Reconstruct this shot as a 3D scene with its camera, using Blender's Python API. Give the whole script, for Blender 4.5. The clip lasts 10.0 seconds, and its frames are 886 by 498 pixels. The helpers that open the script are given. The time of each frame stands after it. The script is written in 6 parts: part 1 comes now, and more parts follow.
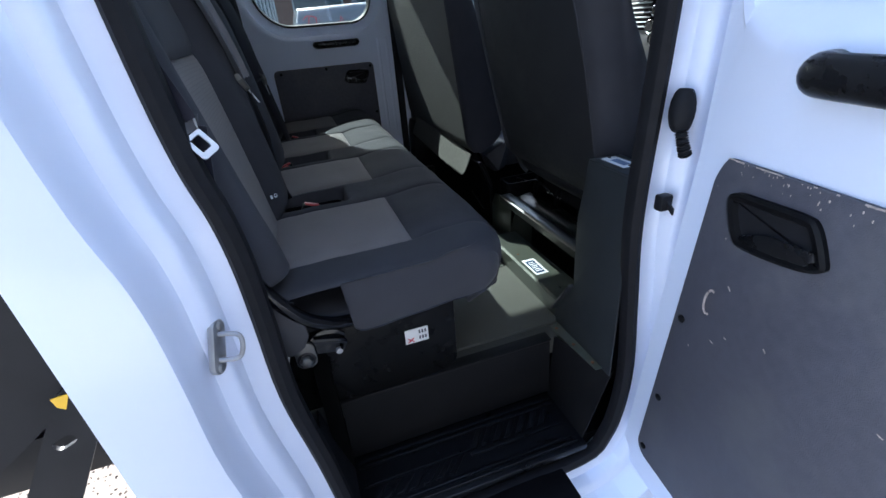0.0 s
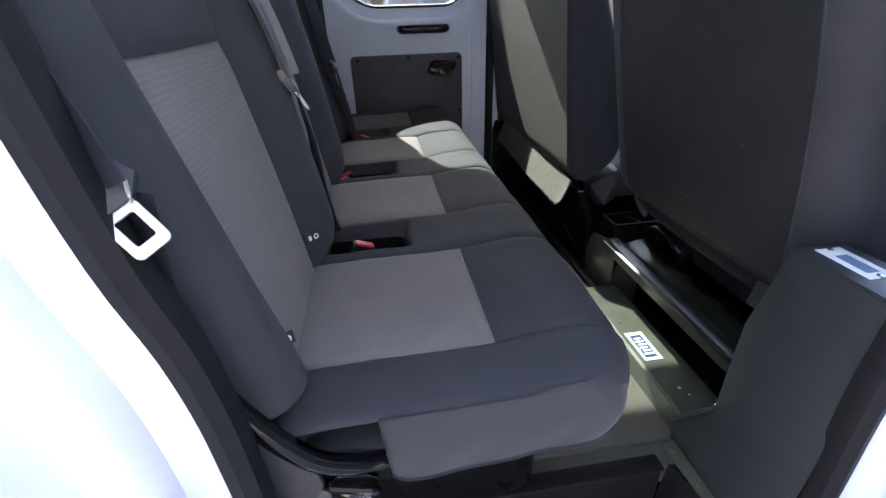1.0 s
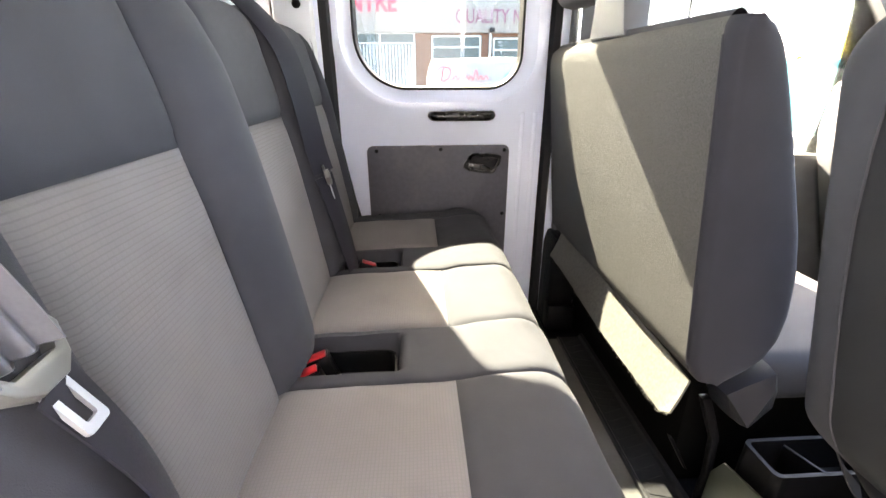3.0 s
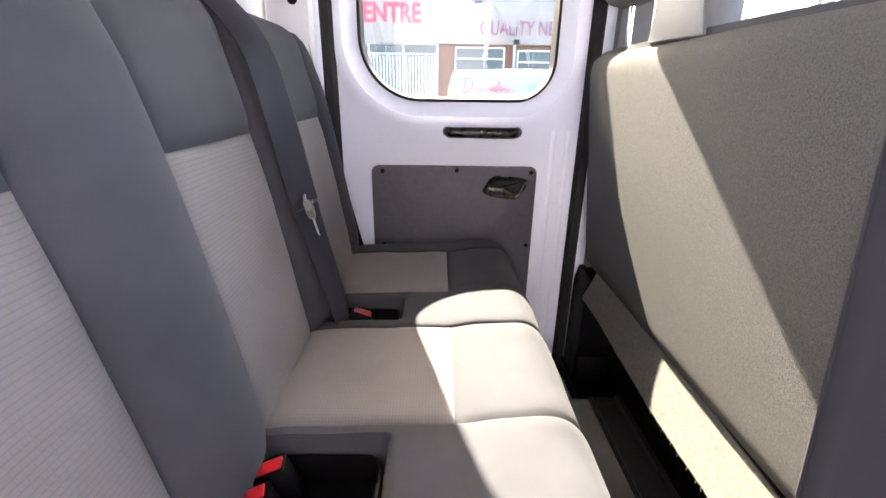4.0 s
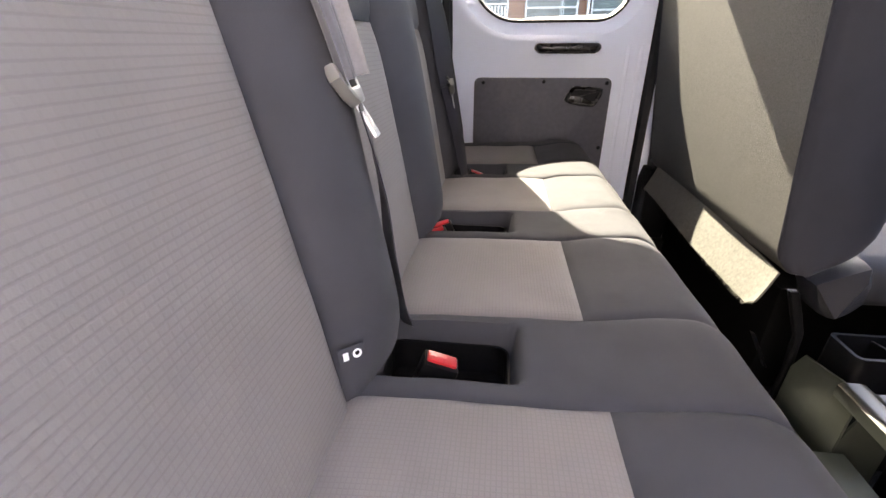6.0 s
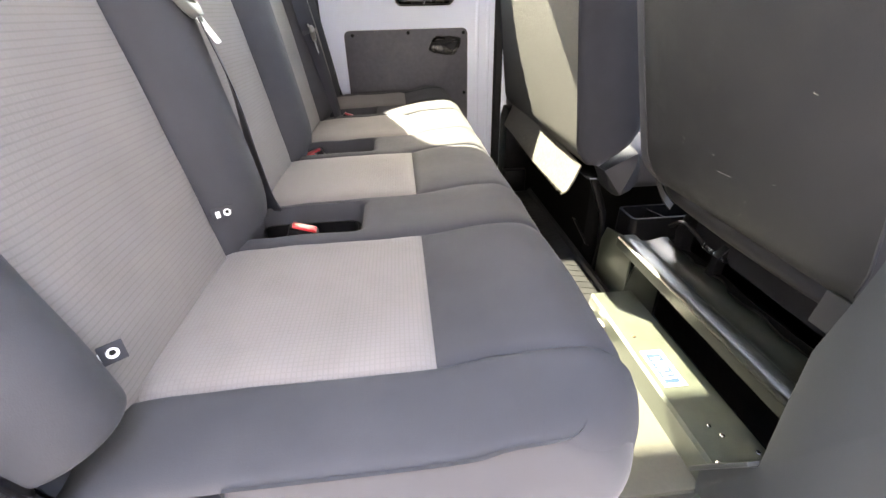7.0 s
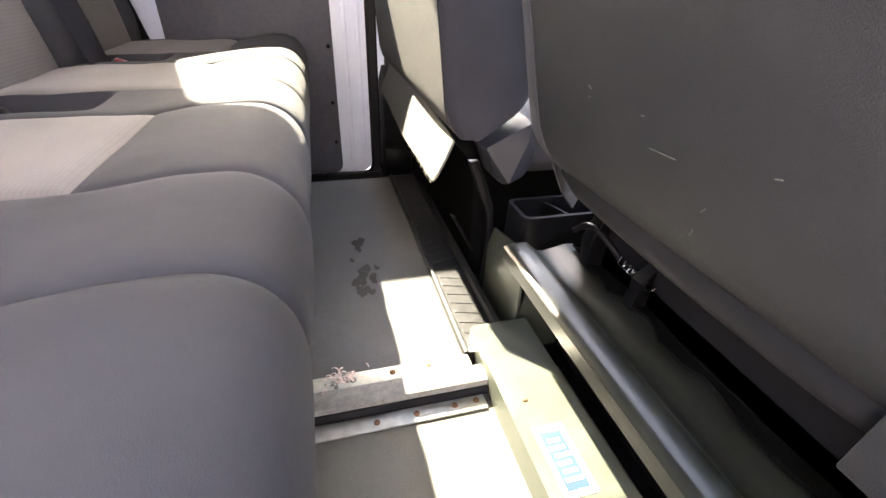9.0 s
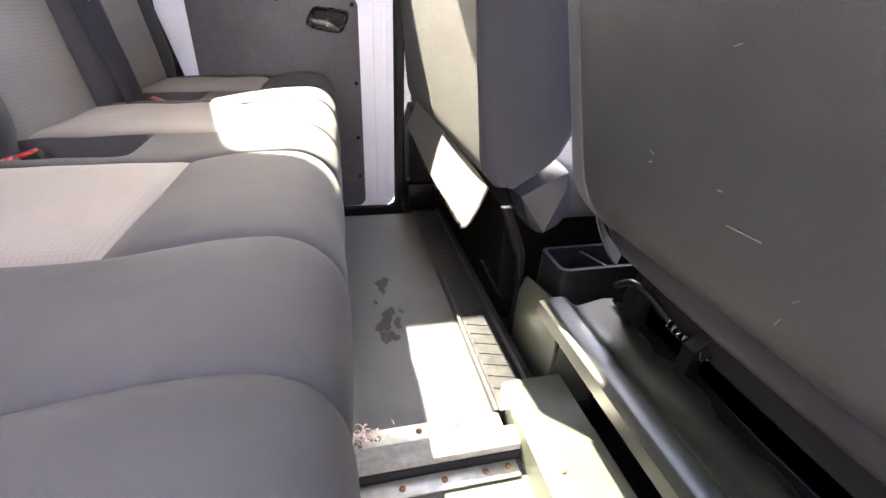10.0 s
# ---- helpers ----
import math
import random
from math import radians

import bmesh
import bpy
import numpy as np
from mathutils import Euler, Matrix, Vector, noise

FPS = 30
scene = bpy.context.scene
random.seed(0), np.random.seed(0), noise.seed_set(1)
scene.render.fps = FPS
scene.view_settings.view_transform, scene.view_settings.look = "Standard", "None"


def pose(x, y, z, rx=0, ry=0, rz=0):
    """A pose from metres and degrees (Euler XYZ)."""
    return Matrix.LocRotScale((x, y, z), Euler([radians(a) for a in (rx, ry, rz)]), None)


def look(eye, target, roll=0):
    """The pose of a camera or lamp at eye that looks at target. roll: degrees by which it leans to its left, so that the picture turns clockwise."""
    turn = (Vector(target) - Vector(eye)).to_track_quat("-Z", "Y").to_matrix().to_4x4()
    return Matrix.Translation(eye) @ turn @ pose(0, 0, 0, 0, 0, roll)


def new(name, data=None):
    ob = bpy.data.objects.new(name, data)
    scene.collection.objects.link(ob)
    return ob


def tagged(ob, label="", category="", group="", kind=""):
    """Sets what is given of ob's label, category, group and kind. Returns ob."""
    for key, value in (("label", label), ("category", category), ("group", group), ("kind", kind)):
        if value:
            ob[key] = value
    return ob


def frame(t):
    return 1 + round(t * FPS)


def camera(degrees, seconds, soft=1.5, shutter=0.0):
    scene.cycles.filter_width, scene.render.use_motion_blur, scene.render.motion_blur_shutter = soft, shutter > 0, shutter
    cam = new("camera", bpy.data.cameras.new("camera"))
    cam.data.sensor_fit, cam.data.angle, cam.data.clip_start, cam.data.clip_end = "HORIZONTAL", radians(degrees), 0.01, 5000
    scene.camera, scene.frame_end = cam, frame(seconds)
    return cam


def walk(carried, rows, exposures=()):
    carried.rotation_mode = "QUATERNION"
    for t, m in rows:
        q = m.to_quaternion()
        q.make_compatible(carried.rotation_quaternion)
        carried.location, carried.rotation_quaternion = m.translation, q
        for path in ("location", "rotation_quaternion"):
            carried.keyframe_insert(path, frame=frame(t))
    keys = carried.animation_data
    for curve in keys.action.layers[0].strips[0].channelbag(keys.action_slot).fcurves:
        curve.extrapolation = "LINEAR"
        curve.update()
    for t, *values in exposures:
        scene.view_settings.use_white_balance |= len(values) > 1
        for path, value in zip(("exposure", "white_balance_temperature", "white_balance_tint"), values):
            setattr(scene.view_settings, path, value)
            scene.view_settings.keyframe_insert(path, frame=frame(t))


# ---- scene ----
cam = camera(91.5, 10.0)
PATH = [
    (0, (-0.169, -0.216, 0.815), (0.346, 1.471, -0.127), -4.7),
    (0.5, (-0.148, 0.002, 0.806), (0.2, 1.712, -0.17), -3.0),
    (1, (-0.125, 0.116, 0.818), (0.112, 1.846, -0.158), -1.8),
    (1.5, (-0.079, 0.241, 0.825), (0.091, 2.002, -0.106), -1.5),
    (2, (-0.074, 0.35, 0.854), (0.087, 2.156, 0.012), -0.8),
    (2.5, (-0.067, 0.493, 0.864), (0.066, 2.327, 0.079), -0.5),
    (4, (-0.027, 0.895, 0.86), (0.002, 2.768, 0.159), 0.8),
    (4.5, (-0.032, 0.876, 0.853), (-0.125, 2.746, 0.149), 0.2),
    (5, (-0.091, 0.732, 0.829), (-0.294, 2.579, 0.089), 0.1),
    (5.2, (-0.112, 0.66, 0.807), (-0.353, 2.497, 0.054), -0.1),
    (6.3, (-0.123, 0.416, 0.736), (-0.336, 2.191, -0.16), -0.3),
    (6.5, (-0.11, 0.379, 0.718), (-0.19, 2.156, -0.195), -0.4),
    (7, (-0.016, 0.256, 0.708), (0.132, 2.0, -0.261), -1.5),
    (7.5, (-0.007, 0.137, 0.672), (0.314, 1.83, -0.344), -1.7),
    (8, (0.072, 0.206, 0.618), (0.509, 1.855, -0.426), -1.0),
    (8.5, (0.16, 0.408, 0.591), (0.602, 2.038, -0.481), 0.2),
    (9, (0.209, 0.568, 0.588), (0.686, 2.204, -0.458), 2.5),
    (9.5, (0.216, 0.668, 0.58), (0.675, 2.324, -0.443), 3.3),
    (10, (0.189, 0.618, 0.607), (0.618, 2.327, -0.34), 2.9),
]
SKY, SUN = 0.125, 5.0
walk(cam, [(t, look(eye, target, roll)) for t, eye, target, roll in PATH],
     exposures=[(0, 3.35, 5800, 8), (0.5, 3.7, 6500, 11), (1, 4.45, 6600, 14), (1.5, 5.5, 8500, 14), (2, 6.05, 8500, 15), (2.5, 6.3, 8400, 15), (4, 6.3, 7900, 24),
                (4.5, 6.25, 7750, 25), (5, 6.2, 7600, 26), (6.5, 5.8, 8500, 18), (7, 6.4, 8300, 15), (7.5, 6.4, 8150, 13), (8, 6.3, 8150, 13), (8.5, 6.2, 8200, 17), (9, 6.55, 8150, 21), (9.5, 6.8, 8000, 22), (10, 6.85, 7950, 21)])

# ---- world, sun ----
SUN_WAY = Vector((0.275, -1.0, -0.88)).normalized()
world = bpy.data.worlds.new("sky")
scene.world = world
world.use_nodes = True
wn = world.node_tree
for n in list(wn.nodes):
    wn.nodes.remove(n)
w_out = wn.nodes.new("ShaderNodeOutputWorld")
w_bg = wn.nodes.new("ShaderNodeBackground")
w_sky = wn.nodes.new("ShaderNodeTexSky")
w_sky.sky_type = "NISHITA"
w_sky.sun_disc = False
w_sky.sun_elevation = math.asin(-SUN_WAY.z)
w_sky.sun_rotation = math.atan2(-SUN_WAY.x, -SUN_WAY.y)
w_sky.air_density, w_sky.dust_density, w_sky.ozone_density = 1.0, 3.0, 1.0
w_bg.inputs["Strength"].default_value = SKY
wn.links.new(w_sky.outputs[0], w_bg.inputs[0])
wn.links.new(w_bg.outputs[0], w_out.inputs[0])

sun_data = bpy.data.lights.new("sun", "SUN")
sun_data.energy = SUN
sun_data.angle = radians(0.6)
sun_data.color = (1.0, 0.95, 0.86)
sun = new("sun", sun_data)
sun.matrix_world = look(Vector((0, 0, 0)) - SUN_WAY * 30, (0, 0, 0))

# ---- materials ----
def mat(name, color, rough=0.6, metal=0.0, spec=0.5, noise_scale=30.0, vary=0.15, bump=0.0, bump_scale=400.0,
        coat=0.0, stain=0.0, stain_scale=4.0, stain_color=None, sheen=0.0, rough_vary=0.1, soft=0.0):
    """A worn surface: base colour varied at two scales, with fine relief."""
    m = bpy.data.materials.new(name)
    m.use_nodes = True
    nt = m.node_tree
    b = nt.nodes["Principled BSDF"]
    tc = nt.nodes.new("ShaderNodeTexCoord")
    n1 = nt.nodes.new("ShaderNodeTexNoise")
    n1.inputs["Scale"].default_value, n1.inputs["Detail"].default_value = noise_scale, 6
    nt.links.new(tc.outputs["Object"], n1.inputs["Vector"])
    ramp = nt.nodes.new("ShaderNodeMapRange")
    ramp.inputs["From Min"].default_value, ramp.inputs["From Max"].default_value = 0.25, 0.75
    ramp.inputs["To Min"].default_value, ramp.inputs["To Max"].default_value = 1 - vary, 1 + vary
    nt.links.new(n1.outputs["Fac"], ramp.inputs["Value"])
    mul = nt.nodes.new("ShaderNodeVectorMath")
    mul.operation = "SCALE"
    mul.inputs[0].default_value = color
    nt.links.new(ramp.outputs[0], mul.inputs["Scale"])
    col = mul.outputs[0]
    if stain > 0:
        n2 = nt.nodes.new("ShaderNodeTexNoise")
        n2.inputs["Scale"].default_value, n2.inputs["Detail"].default_value, n2.inputs["Roughness"].default_value = stain_scale, 8, 0.65
        nt.links.new(tc.outputs["Object"], n2.inputs["Vector"])
        r2 = nt.nodes.new("ShaderNodeMapRange")
        r2.inputs["From Min"].default_value, r2.inputs["From Max"].default_value = 0.5, 0.75
        r2.inputs["To Min"].default_value, r2.inputs["To Max"].default_value = 0.0, stain
        nt.links.new(n2.outputs["Fac"], r2.inputs["Value"])
        mx = nt.nodes.new("ShaderNodeMix")
        mx.data_type = "RGBA"
        nt.links.new(r2.outputs[0], mx.inputs["Factor"])
        nt.links.new(col, mx.inputs["A"])
        mx.inputs["B"].default_value = (*(stain_color or tuple(c * 0.5 for c in color)), 1)
        col = mx.outputs["Result"]
    nt.links.new(col, b.inputs["Base Color"])
    rr = nt.nodes.new("ShaderNodeMapRange")
    rr.inputs["To Min"].default_value, rr.inputs["To Max"].default_value = max(0.02, rough - rough_vary), min(1, rough + rough_vary)
    nt.links.new(n1.outputs["Fac"], rr.inputs["Value"])
    nt.links.new(rr.outputs[0], b.inputs["Roughness"])
    b.inputs["Metallic"].default_value = metal
    b.inputs["Specular IOR Level"].default_value = spec
    b.inputs["Coat Weight"].default_value = coat
    b.inputs["Coat Roughness"].default_value = 0.06
    b.inputs["Sheen Weight"].default_value = sheen
    b.inputs["Sheen Roughness"].default_value = 0.5
    if bump > 0:
        n3 = nt.nodes.new("ShaderNodeTexNoise")
        n3.inputs["Scale"].default_value, n3.inputs["Detail"].default_value = bump_scale, 3
        nt.links.new(tc.outputs["Object"], n3.inputs["Vector"])
        bp = nt.nodes.new("ShaderNodeBump")
        bp.inputs["Strength"].default_value, bp.inputs["Distance"].default_value = bump, 0.002
        nt.links.new(n3.outputs["Fac"], bp.inputs["Height"])
        nt.links.new(bp.outputs[0], b.inputs["Normal"])
        if soft > 0:
            n4 = nt.nodes.new("ShaderNodeTexNoise")
            n4.inputs["Scale"].default_value, n4.inputs["Detail"].default_value = 11, 2
            nt.links.new(tc.outputs["Object"], n4.inputs["Vector"])
            b2 = nt.nodes.new("ShaderNodeBump")
            b2.inputs["Strength"].default_value, b2.inputs["Distance"].default_value = soft, 0.012
            nt.links.new(n4.outputs["Fac"], b2.inputs["Height"])
            nt.links.new(b2.outputs[0], bp.inputs["Normal"])
    return m


def ribbed(name, color, pitch, across, depth=0.6, cross=0.0, contrast=0.18, cross_pitch=0.008):
    """Woven seat cloth: fine raised ribs every pitch metres along the axis across ('X' or 'Z'), parted by thin grooves,
    and fainter grooves every cross_pitch metres along Y."""
    m = mat(name, color, 0.9, noise_scale=14, vary=0.1, spec=0.2, sheen=0.1, stain=0.3, stain_scale=7)
    nt = m.node_tree
    b = nt.nodes["Principled BSDF"]
    tc = nt.nodes.new("ShaderNodeTexCoord")
    heights = []
    for axis, step, low in ((across, pitch, 0.0), ("Y", cross_pitch, 1 - cross)):
        wv = nt.nodes.new("ShaderNodeTexWave")
        wv.bands_direction = axis
        wv.inputs["Scale"].default_value = 2 * math.pi / (20 * step)
        wv.inputs["Distortion"].default_value = 0.3
        wv.inputs["Detail"].default_value = 1.0
        wv.inputs["Detail Scale"].default_value = 6.0
        nt.links.new(tc.outputs["Object"], wv.inputs["Vector"])
        thin = nt.nodes.new("ShaderNodeMapRange")
        thin.interpolation_type = "SMOOTHSTEP"
        thin.inputs["From Max"].default_value = 0.3
        thin.inputs["To Min"].default_value = low
        nt.links.new(wv.outputs["Fac"], thin.inputs["Value"])
        heights.append(thin)
    mn = nt.nodes.new("ShaderNodeMath")
    mn.operation = "MINIMUM"
    nt.links.new(heights[0].outputs[0], mn.inputs[0])
    nt.links.new(heights[1].outputs[0], mn.inputs[1])
    h = mn.outputs[0]
    fine = nt.nodes.new("ShaderNodeTexNoise")
    fine.inputs["Scale"].default_value = 900
    nt.links.new(tc.outputs["Object"], fine.inputs["Vector"])
    mix = nt.nodes.new("ShaderNodeMath")
    mix.operation = "MULTIPLY_ADD"
    mix.inputs[1].default_value = 0.35
    nt.links.new(fine.outputs["Fac"], mix.inputs[0])
    nt.links.new(h, mix.inputs[2])
    bp = nt.nodes.new("ShaderNodeBump")
    bp.inputs["Strength"].default_value, bp.inputs["Distance"].default_value = depth, 0.0015
    nt.links.new(mix.outputs[0], bp.inputs["Height"])
    nt.links.new(bp.outputs[0], b.inputs["Normal"])
    # the colour goes darker in the grooves and slightly lighter on the ribs
    src = b.inputs["Base Color"].links[0].from_socket
    mr = nt.nodes.new("ShaderNodeMapRange")
    mr.inputs["To Min"].default_value, mr.inputs["To Max"].default_value = 1 - contrast, 1 + contrast * 0.4
    nt.links.new(h, mr.inputs["Value"])
    sc = nt.nodes.new("ShaderNodeVectorMath")
    sc.operation = "SCALE"
    nt.links.new(src, sc.inputs[0])
    nt.links.new(mr.outputs[0], sc.inputs["Scale"])
    nt.links.new(sc.outputs[0], b.inputs["Base Color"])
    return m


def glass(name, tint=(0.50, 0.535, 0.53)):
    m = bpy.data.materials.new(name)
    m.use_nodes = True
    nt = m.node_tree
    for n in list(nt.nodes):
        nt.nodes.remove(n)
    out = nt.nodes.new("ShaderNodeOutputMaterial")
    mix = nt.nodes.new("ShaderNodeMixShader")
    tr = nt.nodes.new("ShaderNodeBsdfTransparent")
    tr.inputs[0].default_value = (*tint, 1)
    gl = nt.nodes.new("ShaderNodeBsdfGlossy")
    gl.inputs["Roughness"].default_value = 0.02
    fr = nt.nodes.new("ShaderNodeFresnel")
    fr.inputs[0].default_value = 1.45
    nt.links.new(fr.outputs[0], mix.inputs[0])
    nt.links.new(tr.outputs[0], mix.inputs[1])
    nt.links.new(gl.outputs[0], mix.inputs[2])
    nt.links.new(mix.outputs[0], out.inputs[0])
    return m


M_DARK = mat("charcoal_cloth", (0.0405, 0.0413, 0.0480), 0.85, noise_scale=12, vary=0.16, soft=0.22, bump=0.2, bump_scale=1200, spec=0.15, sheen=0.04, stain=0.25, stain_scale=6, stain_color=(0.050, 0.049, 0.052))
M_BACK = ribbed("ribbed_grey_cloth", (0.153, 0.1395, 0.1332), 0.0057, "Z", 0.24, cross=0.2, contrast=0.09, cross_pitch=0.0070)
M_SEAT = ribbed("checked_grey_cloth", (0.162, 0.1485, 0.144), 0.0046, "X", 0.22, cross=0.7, contrast=0.07, cross_pitch=0.0050)
# near-black fill: the shade of deep gaps put into the colour
M_VOID = mat("void_black", (0.003, 0.003, 0.003), 0.95, spec=0.05, noise_scale=60, vary=0.3)
M_NAVY = mat("navy_black_cloth", (0.0228, 0.02352, 0.03), 0.85, noise_scale=12, vary=0.16, soft=0.2, bump=0.2, bump_scale=1200, spec=0.15, sheen=0.04)
M_VINYL = mat("seat_back_vinyl", (0.01836, 0.01904, 0.02176), 0.6, noise_scale=20, vary=0.12, bump=0.35, bump_scale=1100, spec=0.22, stain=0.3, stain_scale=9, stain_color=(0.0425, 0.04216, 0.04335))
M_VINYL2 = mat("pale_worn_vinyl", (0.072, 0.0708, 0.0684), 0.75, noise_scale=420, vary=0.4, bump=1.0, bump_scale=1000, spec=0.1, stain=0.3, stain_scale=9, stain_color=(0.084, 0.0828, 0.0792))
M_PLASTIC = mat("black_plastic", (0.00484, 0.00484, 0.00572), 0.4, spec=0.10, noise_scale=40, vary=0.25, bump=0.25, bump_scale=900)
M_GRIP = mat("glossy_black_plastic", (0.008, 0.008, 0.009), 0.28, spec=0.5, noise_scale=40, vary=0.2, bump=0.1, bump_scale=900)
M_GREYPL = mat("grey_plastic", (0.1, 0.102, 0.108), 0.5, noise_scale=25, vary=0.12, bump=0.25, bump_scale=800)
M_WHITE = mat("white_paint", (0.7105, 0.7612, 0.9), 0.3, noise_scale=3, vary=0.03, coat=0.6, stain=0.12, stain_scale=5, stain_color=(0.7975, 0.812, 0.841), rough_vary=0.06)
M_TRIM = mat("pale_trim", (0.60, 0.61, 0.63), 0.5, noise_scale=5, vary=0.05)
M_BOARD = mat("dark_grey_board", (0.064, 0.063, 0.079), 0.55, noise_scale=60, vary=0.18, bump=0.35, bump_scale=500, stain=0.3, stain_scale=5, stain_color=(0.15, 0.145, 0.14))
M_RUBBER = mat("black_rubber", (0.012, 0.012, 0.014), 0.55, spec=0.14, noise_scale=40, vary=0.2)
M_FLOOR = mat("grey_vinyl_floor", (0.06454, 0.06263, 0.05737), 0.62, noise_scale=180, vary=0.16, bump=0.4, bump_scale=500, stain=0.6, stain_scale=3.0, stain_color=(0.13387, 0.12814, 0.11284))
M_RAIL = mat("dark_rail_steel", (0.009, 0.0105, 0.009), 0.30, metal=0.0, spec=0.25, noise_scale=25, vary=0.06, rough_vary=0.02, stain=0.12, stain_scale=8, stain_color=(0.035, 0.0375, 0.03))
M_STEEL = mat("painted_grey_steel", (0.07469, 0.08312, 0.06626), 0.36, metal=0.3, noise_scale=25, vary=0.1, bump=0.1, bump_scale=300, stain=0.3, stain_scale=8, stain_color=(0.14457, 0.15059, 0.12047))
M_COVER = mat("dark_grey_steel", (0.025, 0.029, 0.0324), 0.45, metal=0.1, noise_scale=30, vary=0.08, bump=0.05, bump_scale=600, stain=0.2, stain_scale=6)
M_FLOOR2 = mat("olive_vinyl_floor", (0.06451, 0.06354, 0.05181), 0.6, noise_scale=180, vary=0.12, bump=0.4, bump_scale=500, stain=0.5, stain_scale=3.0, stain_color=(0.08993, 0.08797, 0.07233))
M_STRIP = mat("worn_aluminium", (0.456, 0.456, 0.4218), 0.42, metal=0.8, noise_scale=60, vary=0.25, stain=0.5, stain_scale=20, stain_color=(0.38, 0.342, 0.266))
M_RUST = mat("rusty_screw", (0.16, 0.07, 0.03), 0.8, noise_scale=200, vary=0.4)
M_WELL = mat("step_well_plastic", (0.0075, 0.0074, 0.008), 0.45, spec=0.16, noise_scale=30, vary=0.2, bump=0.15, bump_scale=700, stain=0.4, stain_scale=6, stain_color=(0.018, 0.0175, 0.0165))
M_MAT = mat("step_mat_rubber", (0.0055, 0.006, 0.0075), 0.3, spec=0.32, noise_scale=40, vary=0.2, rough_vary=0.08, stain=0.25, stain_scale=9, stain_color=(0.012, 0.012, 0.012))
M_FLAP = mat("felt_flap", (0.0945, 0.091, 0.0805), 0.95, noise_scale=150, vary=0.3, bump=0.8, bump_scale=800)
M_SCUFF = mat("grey_scuff", (0.0825, 0.081, 0.078), 0.9, noise_scale=200, vary=0.3)
M_TREAD = mat("grey_tread_rubber", (0.016, 0.016, 0.017), 0.36, spec=0.4, noise_scale=80, vary=0.3, stain=0.5, stain_scale=15, stain_color=(0.035, 0.034, 0.031))
M_CHROME = mat("zinc_plated", (0.6, 0.6, 0.6), 0.22, metal=1.0, noise_scale=50, vary=0.1)
# paler copy of the belt webbing, with the light on it in the colour
M_BELT_LIT = mat("lit_belt_webbing", (0.09053, 0.09491, 0.10951), 0.42, noise_scale=400, vary=0.12, spec=0.7, sheen=0.3)
M_HINGE = mat("hinge_cover_plastic", (0.0136, 0.01411, 0.0187), 0.4, spec=0.3, noise_scale=25, vary=0.12, bump=0.25, bump_scale=800)
M_TONGUE = mat("tongue_plastic", (0.13104, 0.13104, 0.12096), 0.35, noise_scale=25, vary=0.08)
M_TUBE = mat("black_gloss_tube", (0.006, 0.006, 0.007), 0.1, noise_scale=30, vary=0.1, spec=0.3, coat=0.1, rough_vary=0.03)
M_BOX = mat("glossy_black_box", (0.005, 0.005, 0.005), 0.28, noise_scale=20, vary=0.15, spec=0.14, rough_vary=0.05, stain=0.2, stain_scale=7, stain_color=(0.012, 0.011, 0.010))
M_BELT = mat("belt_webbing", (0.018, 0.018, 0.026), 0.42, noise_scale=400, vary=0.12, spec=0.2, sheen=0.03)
M_RED = mat("red_button", (0.42, 0.012, 0.020), 0.35, noise_scale=30, vary=0.05)
M_LABEL = mat("white_label", (0.8, 0.8, 0.8), 0.5, noise_scale=10, vary=0.03)
M_BLUE = mat("blue_print", (0.00662, 0.03036, 0.09384), 0.5)
M_INK = mat("dark_print", (0.05, 0.05, 0.06), 0.6)
M_REDINK = mat("red_print", (0.65, 0.03, 0.06), 0.6)
M_PURPLE = mat("plum_print", (0.16, 0.05, 0.1), 0.6)
M_YELLOW = mat("yellow_label", (0.75, 0.45, 0.03), 0.5)
M_MORTAR = mat("mortar", (0.1482, 0.0779, 0.0551), 0.9, noise_scale=30, vary=0.1)
M_FASCIA = mat("white_fascia", (0.2091, 0.20049, 0.19311), 0.6, noise_scale=2, vary=0.05, stain=0.2, stain_scale=1.0)
M_PVC = mat("white_window_frame", (0.352, 0.368, 0.376), 0.4, noise_scale=4, vary=0.03)
M_PANE = mat("dark_window_pane", (0.06, 0.09, 0.1), 0.06, noise_scale=1, vary=0.2, spec=0.8)
M_ASPHALT = mat("tarmac", (0.165, 0.165, 0.168), 0.9, noise_scale=30, vary=0.3, bump=0.8, bump_scale=60, stain=0.5, stain_scale=0.6, stain_color=(0.24, 0.22, 0.2))
M_VAN = mat("white_van_paint", (0.19365, 0.2011, 0.21599), 0.3, noise_scale=3, vary=0.03, coat=0.5)
M_BLIND = mat("grey_blind", (0.34, 0.35, 0.36), 0.6, noise_scale=5, vary=0.05)
# dark, so that the unseen blocker wall returns little light
M_SKYBLOCK = mat("sky_blocker_dark", (0.030, 0.034, 0.042), 0.9, noise_scale=3, vary=0.2, bump=0.4, bump_scale=60)
M_GRAVEL = mat("brown_gravel", (0.075, 0.06, 0.0495), 0.95, noise_scale=60, vary=0.4)
M_LEAF = mat("hedge_leaf", (0.09, 0.12, 0.03), 0.7, noise_scale=6, vary=0.4)
M_HEAD = mat("pale_headlining", (0.56, 0.55, 0.535), 0.9, noise_scale=60, vary=0.06)
M_BLACKST = mat("black_chassis_steel", (0.012, 0.012, 0.014), 0.45, spec=0.2, noise_scale=20, vary=0.2)
